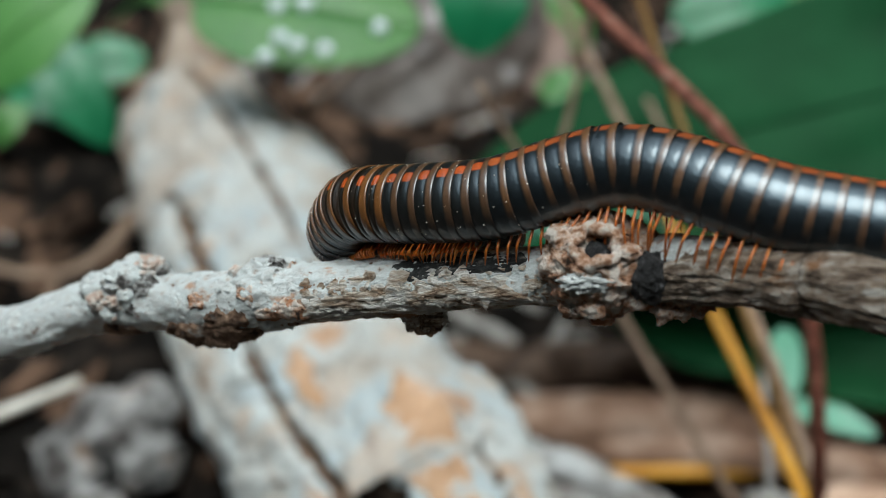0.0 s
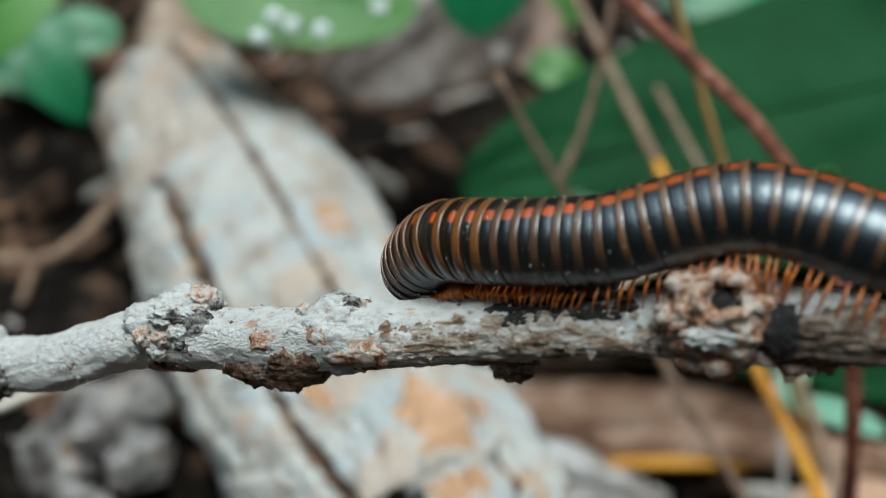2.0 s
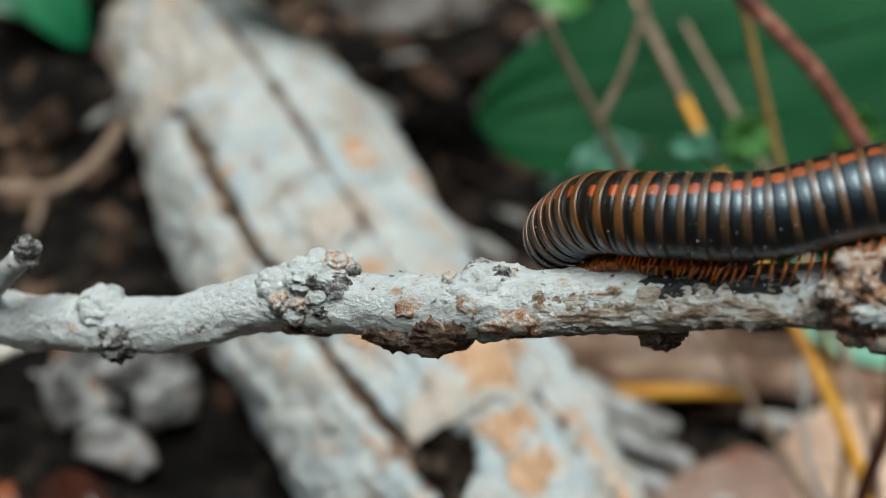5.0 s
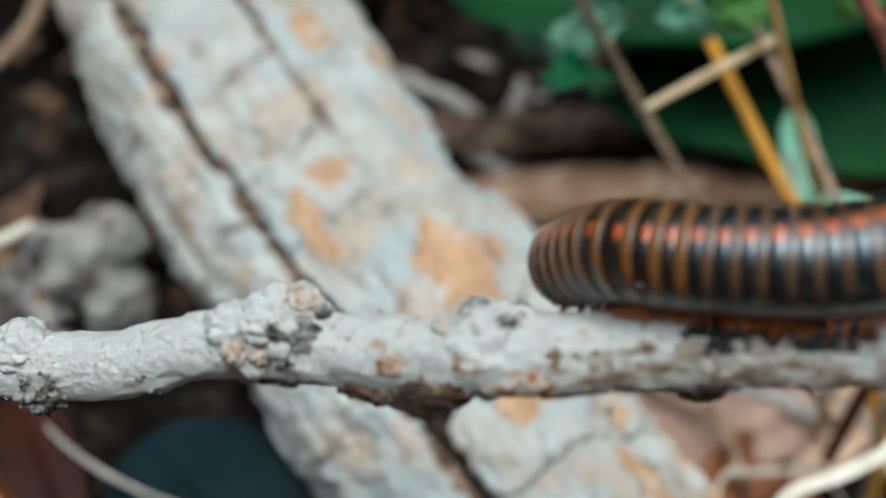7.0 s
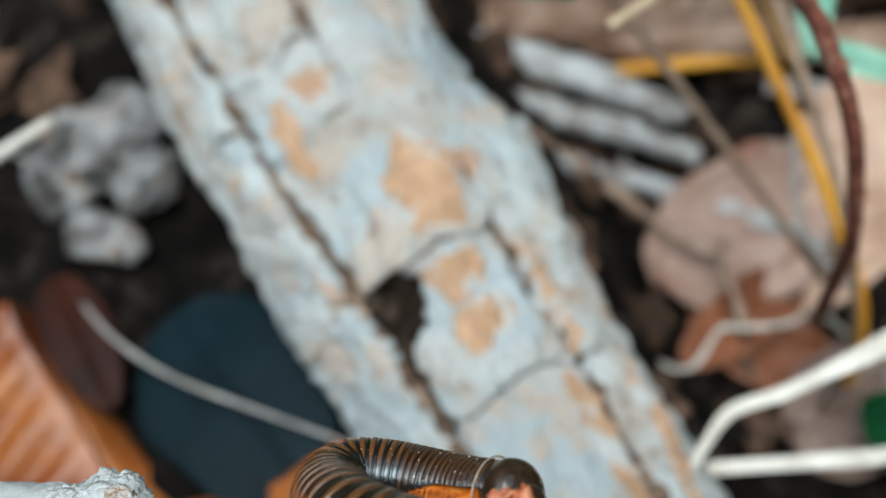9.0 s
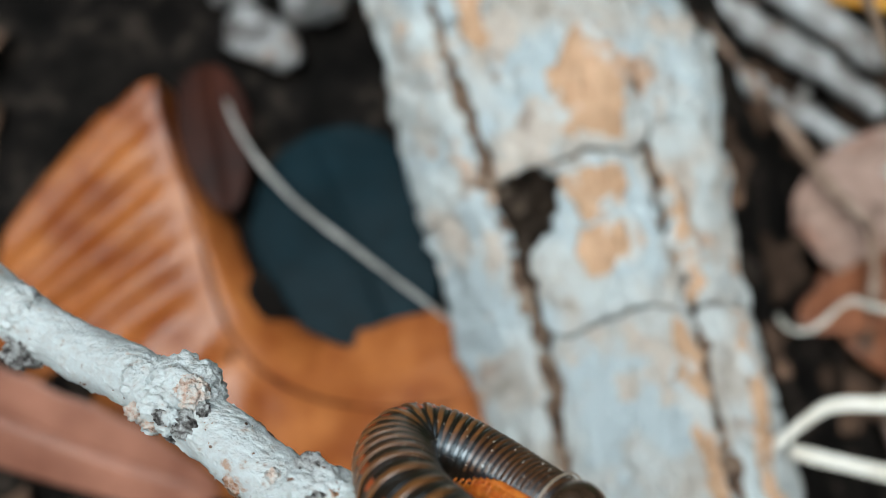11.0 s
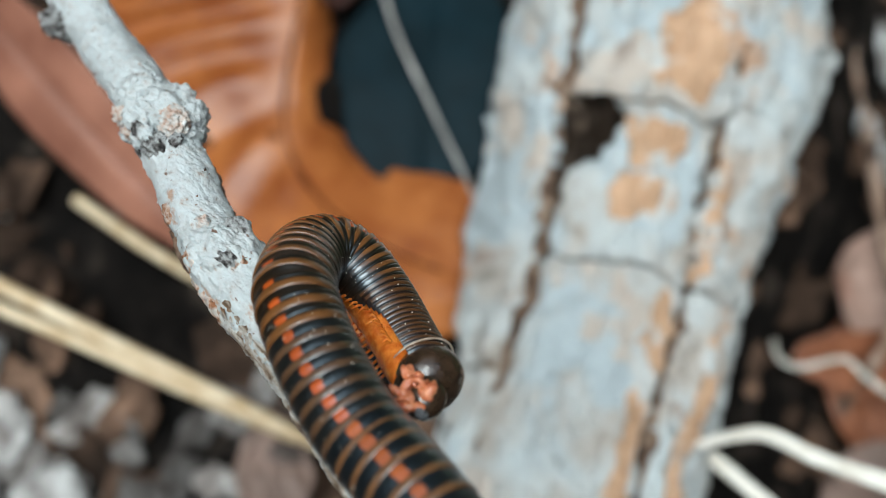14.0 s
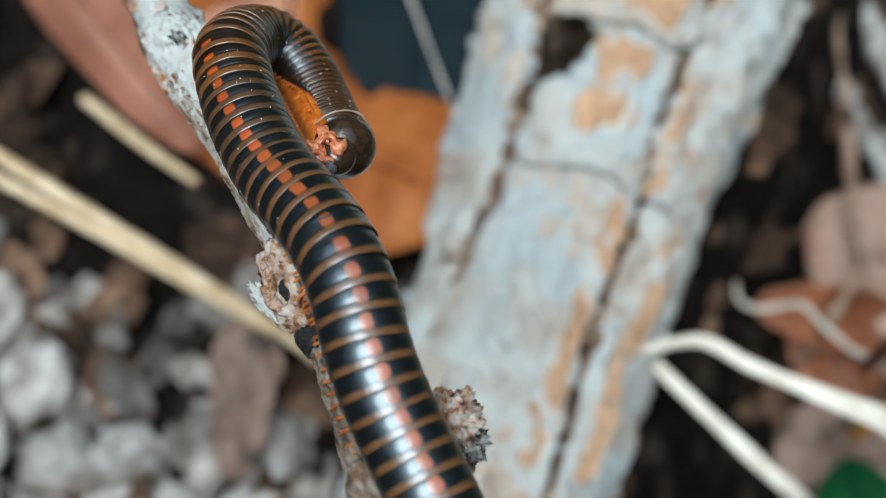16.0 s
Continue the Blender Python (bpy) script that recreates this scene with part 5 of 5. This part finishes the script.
rnd = random.Random(12)
across, down = Vector((0.0112, 0.0112, 0)), Vector((0.0122, -0.0098, 0))
for i in range(-2, 4):
    for j in range(-2, 4):
        u, v = i * 1.22 + rnd.uniform(-0.14, 0.14) + 0.35 * (j % 2), j * 1.28 + rnd.uniform(-0.14, 0.14)
        big = rnd.uniform(0.75, 1.25)
        if (j < 0 and i > -1) or (j == 0 and i > 0) or i > 3 + 0.5 * j or (i, j) == (2, 1):
            continue
        p = Vector((-0.0687, -0.0691, 0)) + across * (u + 0.5) + down * (v + 0.6)
        ob = thing("stone", "pale grey weathered stone block in dark soil", "stone", "stone blocks")
        w, l, h = 0.0084 * big, 0.0098 * rnd.uniform(0.8, 1.25), rnd.uniform(0.0020, 0.0036)
        part("block", block((p.x, p.y, h * 0.5 - 0.001), (w, l, h), i * 7 + j + 0.5, (rnd.uniform(-14, 14), rnd.uniform(-14, 14), 45 + rnd.uniform(-16, 16))), M_CHIP, ob)
rod("straw", "pale dry straw lying across stones", "straw", M_PALESTRAW, [(-0.1487, 0.1293, 0.0320), (-0.1208, 0.1444, 0.0340), (-0.1013, 0.1551, 0.0360)], [0.0022, 0.0020, 0.0014], group="dry straws", seg=8)

# ---- dry straws ----
for label, pts, r in [
    ("long yellow dry straw over gravel", [(-0.1044, -0.0373, 0.0460), (-0.0689, -0.0282, 0.0400), (-0.0396, -0.0202, 0.0300), (-0.0137, -0.0131, 0.0140), (-0.0022, -0.0109, 0.0020)], 0.0019),
    ("long split yellow straw over gravel", [(-0.1002, -0.0423, 0.0440), (-0.0667, -0.0313, 0.0380), (-0.0382, -0.0223, 0.0280), (-0.0147, -0.0146, 0.0120)], 0.0015),
    ("short yellow straw under a longer one", [(-0.1076, -0.0067, 0.0040), (-0.0843, -0.0042, 0.0060), (-0.0629, -0.0007, 0.0080)], 0.0016),
]:
    rod("straw", label, "straw", M_STRAW, pts, [r, r, r * 0.8], group="dry straws", seg=8)
grass("bleached folded grass blade against a log", [(0.0600, 0.0440, 0.0440), (0.0650, 0.0505, 0.0490), (0.0700, 0.0546, 0.0520), (0.0813, 0.0572, 0.0540), (0.0983, 0.0634, 0.0560), (0.1140, 0.0700, 0.0520), (0.1500, 0.0820, 0.0300)], [0.0010, 0.0016, 0.0016, 0.0026, 0.0042, 0.0050, 0.0050], keel=0.5)
grass("bleached broken grass blade beside a log", [(0.0640, 0.0450, 0.0390), (0.0810, 0.0450, 0.0390), (0.1000, 0.0455, 0.0370), (0.1125, 0.0480, 0.0270), (0.1300, 0.0520, -0.0150)], [0.0016, 0.0019, 0.0019, 0.0015], keel=0.4)
rod("tendril", "curled thin pale tendril on soil", "twig", M_PALESTRAW, [(0.0613, 0.0917, -0.022), (0.065, 0.088, -0.02), (0.071, 0.0891, -0.019), (0.0788, 0.0989, -0.019), (0.0849, 0.0991, -0.02), (0.0973, 0.1, -0.022), (0.1104, 0.1063, -0.034), (0.13, 0.108, -0.072)], [0.0006, 0.0008, 0.0008, 0.0006], seg=8)

# ---- litter beyond the log ----
for label, base, tip, w, mat, kw in [
    ("pinkish tan dry leaf with a dark hole", (0.0644, 0.1249, -0.0442), (0.1397, 0.1712, -0.0710), 0.050, M_PINKTAN, dict(bow=0.006, wave=0.006, seed=11)),
    ("curled pink-brown dry leaf on soil", (0.0690, 0.0960, -0.0400), (0.1152, 0.1355, -0.0710), 0.020, M_RUSTDULL, dict(bow=0.006, fold=0.006, seed=12)),
    ("broad pinkish dry leaf on soil", (0.1013, 0.0761, -0.0620), (0.1558, 0.1006, -0.0710), 0.042, M_DULLPINK, dict(bow=0.004, wave=0.005, seed=13)),
    ("pale tan dry leaf on soil", (0.0771, 0.1488, -0.0700), (0.1660, 0.1652, -0.0710), 0.045, M_TANLEAF, dict(bow=0.008, wave=0.006, seed=14)),
    ("tan dry leaf lit from above", (0.1218, 0.1664, -0.0710), (0.1796, 0.2007, -0.0710), 0.050, M_TANLEAF, dict(bow=0.006, wave=0.004, seed=15)),
    ("rust-orange dry leaf by a tendril", (0.0741, 0.1172, -0.0529), (0.1268, 0.0929, -0.0710), 0.026, M_RUSTDULL, dict(bow=0.004, wave=0.004, seed=16)),
    ("ragged pinkish brown leaf flat on stones", (-0.0270, -0.0130, 0.0080), (0.0080, -0.0480, 0.0100), 0.021, M_DULLPINK, dict(bow=0.002, wave=0.006, seed=17)),
    ("tan dry leaf half under litter", (0.0739, 0.1300, -0.0603), (0.1508, 0.1475, -0.0710), 0.040, M_TANLEAF, dict(bow=0.005, wave=0.004, seed=18)),
]:
    leaf("dry_leaf", label, mat, base, tip, (0, -0.25, 1), w, group="dead leaves", round_=0.55, **kw)
for label, pts, r, mat in [
    ("pale weathered stick beyond a log", [(-0.0100, 0.2380, -0.0520), (0.0149, 0.2272, -0.0600), (0.0478, 0.2121, -0.0600), (0.0826, 0.1915, -0.0600)], [0.0050, 0.0062, 0.0066, 0.0042], M_WHITESTICK),
    ("grey dead twig on dark litter", [(0.0080, 0.2060, -0.0450), (0.0306, 0.1981, -0.0550), (0.0548, 0.1883, -0.0550), (0.0850, 0.1735, -0.0560)], [0.0040, 0.0048, 0.0050, 0.0034], M_WHITESTICK),
    ("thin pale twig on dark litter", [(0.0250, 0.1788, -0.0460), (0.0324, 0.1757, -0.0500), (0.0698, 0.1606, -0.0500), (0.0954, 0.1484, -0.0500), (0.1275, 0.1297, -0.0520)], [0.0030, 0.0036, 0.0034, 0.0026], M_WHITESTICK),
    ("dark bent twig over dry leaves", [(0.0251, 0.182, -0.034), (0.0557, 0.1539, -0.038), (0.0733, 0.1349, -0.036), (0.0833, 0.1262, -0.034), (0.0876, 0.1088, -0.036), (0.0909, 0.0969, -0.055)], [0.0013, 0.0018, 0.0015], M_DARKSTICK),
    ("thick red-brown stick beyond a log", [(0.0162, 0.2388, -0.063), (0.0426, 0.2381, -0.061), (0.0953, 0.2373, -0.06), (0.149, 0.2404, -0.061), (0.1867, 0.2456, -0.065)], [0.0105, 0.0122, 0.0118, 0.0090, 0.0070], M_STICK),
    ("thick brown fallen stick", [(-0.0265, 0.2790, -0.0620), (0.0040, 0.2787, -0.0640), (0.0386, 0.2768, -0.0640), (0.0818, 0.2751, -0.0640), (0.1250, 0.2730, -0.0660)], [0.0075, 0.0085, 0.0090, 0.0080, 0.0065], M_DARKSTICK),
    ("pale tan stick across litter", [(0.0500, 0.2290, -0.0650), (0.0900, 0.2250, -0.0640), (0.1300, 0.2200, -0.0640), (0.1850, 0.2120, -0.0650)], [0.0060, 0.0075, 0.0080, 0.0075], M_STICK),
    ("white bleached stick across litter", [(0.1128, 0.2054, -0.0690), (0.1445, 0.2008, -0.0690), (0.1818, 0.1956, -0.0690)], [0.0030, 0.0036, 0.0034], M_GREYTWIG),
    ("grey bark strip on litter", [(-0.0012, 0.3194, -0.0689), (0.0248, 0.2975, -0.0690), (0.0408, 0.2773, -0.0690)], [0.0030, 0.0036, 0.0026], M_GREYTWIG),
    ("grey dead twig across litter", [(-0.0009, 0.2880, -0.0595), (0.0322, 0.2662, -0.0690), (0.0692, 0.2347, -0.0690)], [0.0022, 0.0026, 0.0024], M_GREYTWIG),
    ("short pale twig on litter", [(0.0394, 0.2766, -0.0690), (0.0502, 0.3103, -0.0690)], [0.0026, 0.0024], M_GREYTWIG),
]:
    rod("stick", label, "stick", mat, pts, r, group="fallen sticks", rough=0.0013, rscale=120, seg=14, nodes=(0.45,) if r[0] > 0.005 else (), node_size=1.12)
rod("straw", "yellow dry straw across litter", "straw", M_ORANGE, [(0.0500, 0.2170, -0.067), (0.1034, 0.2165, -0.066), (0.1569, 0.2175, -0.066), (0.1925, 0.2200, -0.068)], [0.0020, 0.0026, 0.0024], group="dry straws", seg=8)
# ---- living stems ----
stalk = rod("dry_stalk", "dry stalk, orange below and grey-brown above", "stalk", M_ORANGE, [(0.0680, 0.2025, 0.0775), (0.0736, 0.1889, 0.0700), (0.0887, 0.1522, 0.0500), (0.1037, 0.1156, 0.0300), (0.1130, 0.0930, 0.0050), (0.1160, 0.0860, -0.0400)], [0.0016, 0.0018, 0.0018, 0.0018], group="dry stalks", seg=10, nodes=(0.5,), node_size=1.12)
part("tip", tube([(0.0434, 0.2620, 0.1100), (0.0585, 0.2255, 0.0900), (0.0683, 0.2018, 0.0771)], [0.0012, 0.0014, 0.0017], 10, 30), M_TWIG, stalk, "grey-brown dried tip")
rod("dry_stalk", "grey-brown dry stalk beside an orange one", "stalk", M_TWIG, [(0.0700, 0.2230, 0.0900), (0.0900, 0.1490, 0.0715), (0.1040, 0.1000, 0.0420), (0.1100, 0.0850, -0.0060), (0.1110, 0.0840, -0.0700)], [0.0010, 0.0013, 0.0012, 0.0012], group="dry stalks", seg=8, nodes=(0.4,), node_size=1.2)
vine = rod("vine", "bumpy red-brown vine arching to the ground", "vine", M_RED, [(-0.0500, 0.2200, 0.2350), (0.0050, 0.1700, 0.1930), (0.0445, 0.1378, 0.1632), (0.0749, 0.1129, 0.1407), (0.0900, 0.0950, 0.1150), (0.0965, 0.0860, 0.0780), (0.1000, 0.0890, 0.0450), (0.1030, 0.0950, -0.0080)], [0.0015, 0.0016, 0.0017, 0.0018, 0.0018, 0.0019], n=160, seg=14, rough=0.00035, rscale=700, nodes=(0.62, 0.72, 0.8, 0.9), node_size=1.15)
rod("twig", "thin brown forked twig leaning to the ground", "twig", M_TWIG, [(0.0200, 0.1560, 0.1330), (0.0256, 0.1552, 0.1211), (0.0360, 0.1545, 0.1020), (0.0521, 0.1526, 0.0723), (0.0780, 0.1340, 0.0320), (0.1113, 0.1065, -0.0150)], [0.0008, 0.0011, 0.0014, 0.0012, 0.0013, 0.0013], group="dead twigs", seg=10, nodes=(0.28, 0.6), node_size=1.4)
rod("twig", "side shoot of a forked brown twig", "twig", M_TWIG, [(0.0356, 0.1545, 0.1025), (0.0420, 0.1600, 0.1170), (0.0470, 0.1680, 0.1400), (0.0480, 0.1750, 0.1600)], [0.0011, 0.0009, 0.0008], group="dead twigs", seg=8)
rod("twig", "straight thin ochre twig stuck in the ground", "twig", M_OCHRE, [(0.0520, 0.1530, 0.1740), (0.0615, 0.1493, 0.1476), (0.0670, 0.1469, 0.1325), (0.0858, 0.1386, 0.0809), (0.1107, 0.1278, 0.0129), (0.1180, 0.1250, -0.0500)], [0.0010, 0.0011, 0.0011, 0.0012], group="dead twigs", seg=8, nodes=(0.52,))
rod("twig", "short tan twig lying across two stems", "twig", M_STRAW, [(0.0500, 0.1360, 0.0850), (0.0690, 0.1490, 0.0830), (0.0882, 0.1628, 0.0800)], [0.0010, 0.0012, 0.0011], group="dead twigs", seg=8)
rod("twig", "thin grey upright twig in dry leaves", "twig", M_GREYTWIG, [(0.1001, 0.1612, 0.0400), (0.1001, 0.1425, 0.0250), (0.0995, 0.1220, 0.0120), (0.1036, 0.1118, 0.0040), (0.1152, 0.1007, -0.0040)], [0.0008, 0.0010, 0.0012], group="dead twigs", seg=8)

# ---- living leaves ----
leaf("broad_leaf", "broad dark green leaf with a smooth matt face", M_GREEN, (0.2760, 0.2936, 0.0810), (0.0096, 0.2552, 0.0306), (0, -0.62, 0.78), 0.110, group="living leaves", bow=0.004, wave=0.003, round_=0.5, seed=21, bulge=0.85, trim=(1.0, 0.80), rib=0.001, stalk=(0.3000, 0.3200, -0.0800))
leaf("broad_leaf", "dark green leaf low over the litter", M_GREEN, (0.2321, 0.2482, -0.0340), (0.0642, 0.2551, -0.0200), (0, -0.5, 0.85), 0.060, group="living leaves", bow=0.004, wave=0.006, round_=0.5, seed=22, rib=0.0008, stalk=(0.2200, 0.1900, -0.0800))
leaf("waxy_leaf", "small pale blue-green leaf catching the sky", M_PALELEAF, (0.0371, 0.2682, -0.0100), (0.1073, 0.2822, -0.0120), (0, -0.3, 1), 0.020, group="living leaves", bow=0.003, round_=0.6, seed=23)
leaf("waxy_leaf", "pale blue-green leaf rim beside a vine", M_PALELEAF, (0.1136, 0.1708, 0.0100), (0.1374, 0.1593, 0.0080), (0, -0.3, 1), 0.009, group="living leaves", bow=0.002, round_=0.5, seed=24)
leaf("waxy_leaf", "pale green leaf below a branch", M_PALELEAF, (0.1171, 0.2027, 0.0150), (0.1105, 0.1676, 0.0100), (0, -0.4, 1), 0.011, group="living leaves", bow=0.002, round_=0.6, seed=25)
leaf("seedling_leaf", "light green leaf sprinkled with water drops", M_LIGHTGREEN, (-0.0804, 0.2732, 0.1054), (-0.0025, 0.2701, 0.0933), (0.1, -0.45, 0.9), 0.052, group="living leaves", bow=0.003, round_=0.5, seed=26, stalk=(-0.1455, 0.3758, 0.0485))
for label, mat, b, t, w, sd in [
    ("light green seedling leaf over soil", M_LIGHTGREEN, (-0.1709, 0.2801, 0.0724), (-0.1229, 0.3037, 0.1004), 0.040, 31),
    ("blue-green seedling leaf over soil", M_TEAL, (-0.1838, 0.3806, 0.0418), (-0.1494, 0.3526, -0.0006), 0.030, 32),
    ("blue-green seedling leaf with a drooping tip", M_TEAL, (-0.1396, 0.3929, 0.0203), (-0.1838, 0.3897, 0.0201), 0.026, 33),
    ("blue-green leaf hanging over a log", M_TEAL, (0.0198, 0.2951, 0.1087), (0.0154, 0.2741, 0.0801), 0.034, 34),
    ("yellow-green leaf in the undergrowth", M_LIGHTGREEN, (0.0382, 0.4586, 0.0256), (0.0656, 0.4402, -0.0028), 0.030, 35),
    ("blue-green leaf in the undergrowth", M_TEAL, (0.1049, 0.4314, 0.0156), (0.1616, 0.4415, 0.0240), 0.034, 36),
    ("light green leaf in the undergrowth", M_LIGHTGREEN, (0.1689, 0.4942, -0.0064), (0.2280, 0.4930, -0.0138), 0.030, 37),
    ("light green leaf tip over a root", M_LIGHTGREEN, (-0.1477, 0.4295, 0.0376), (-0.1101, 0.4286, 0.0327), 0.014, 38),
    ("small light green leaf on soil", M_LIGHTGREEN, (-0.2004, 0.3434, 0.0088), (-0.1829, 0.3527, 0.0201), 0.018, 39),
    ("green leaf low beside dry grass", M_GREEN, (0.1420, 0.0600, -0.0300), (0.1180, 0.0790, -0.0350), 0.026, 48),
    ("light green leaf beside a twig", M_LIGHTGREEN, (0.0403, 0.3755, 0.0147), (0.0650, 0.3693, 0.0071), 0.020, 40),
    ("yellow-green leaf behind a twig", M_LIGHTGREEN, (0.1177, 0.3022, -0.0239), (0.1515, 0.3038, -0.0202), 0.014, 41),
    ("blue-green leaf at the edge of undergrowth", M_TEAL, (-0.2054, 0.3872, 0.0135), (-0.1576, 0.3746, -0.0021), 0.022, 42),
]:
    leaf("seedling_leaf", label, mat, b, t, (0.1, -0.5, 0.85), w, group="living leaves", bow=0.004, round_=0.6, seed=sd)
for label, mat, b, t, w, sd in [
    ("pale blue-green leaf under a broad leaf", M_PALELEAF, (0.0303, 0.1592, 0.0822), (0.0521, 0.1634, 0.0877), 0.012, 43),
    ("pale blue-green leaf under a broad leaf", M_PALELEAF, (0.0563, 0.1631, 0.0878), (0.0707, 0.1592, 0.0850), 0.010, 44),
    ("light green leaf under a broad leaf", M_TEAL, (0.0287, 0.1547, 0.0779), (0.0474, 0.1520, 0.0767), 0.010, 45),
    ("yellow-green leaf between twigs", M_LIGHTGREEN, (0.0715, 0.1607, 0.0865), (0.0858, 0.1674, 0.0938), 0.014, 46),
    ("yellow-green leaf between twigs", M_LIGHTGREEN, (0.0994, 0.1615, 0.0892), (0.1135, 0.1636, 0.0922), 0.012, 47),
]:
    leaf("seedling_leaf", label, mat, b, t, (0.2, -0.35, 0.9), w * 0.95, group="living leaves", bow=0.003, fold=0.004, wave=0.007, round_=1.1, bulge=0.7, seed=sd)
leaf("grey_leaf", "large grey curled dead leaf behind a log", M_GREYLEAF, (-0.0454, 0.3460, 0.0220), (0.0424, 0.4146, 0.0400), (-0.1, -0.5, 0.8), 0.074, group="dead leaves", bow=0.016, fold=-0.014, wave=0.006, round_=0.6, seed=51)
leaf("grey_leaf", "pinkish dead leaf in the undergrowth", M_DULLPINK, (0.0216, 0.4266, 0.0200), (0.0500, 0.3700, 0.0120), (0, -0.5, 0.8), 0.040, group="dead leaves", bow=0.006, round_=0.6, seed=52)
rod("twig", "dark twig hanging behind a green leaf", "twig", M_TWIG, [(-0.0175, 0.3375, 0.0685), (-0.0384, 0.3402, 0.0399), (-0.0557, 0.3489, 0.0194), (-0.0817, 0.3786, -0.0397)], [0.0016, 0.0018, 0.002], group="dead twigs", seg=8)

# ---- water drops ----
def build_drops():
    for x, y, z, r in [(-0.0513, 0.2427, 0.0977, 0.0028), (-0.0412, 0.2452, 0.1003, 0.0028), (-0.0321, 0.2448, 0.0988, 0.0028), (-0.0466, 0.2466, 0.1027, 0.0028), (-0.0383, 0.2530, 0.1109, 0.0028), (-0.0474, 0.2522, 0.1107, 0.0028), (-0.0142, 0.2497, 0.1038, 0.0028)]:
        bm = lump((x, y, z), (r, r, r * 0.8), 0.02, 1.0, 3)
        tagged(part("water_drop", bm, M_DROP), "water drop on a green leaf, whitened for its glint", "water drop", "water drops")


build_drops()
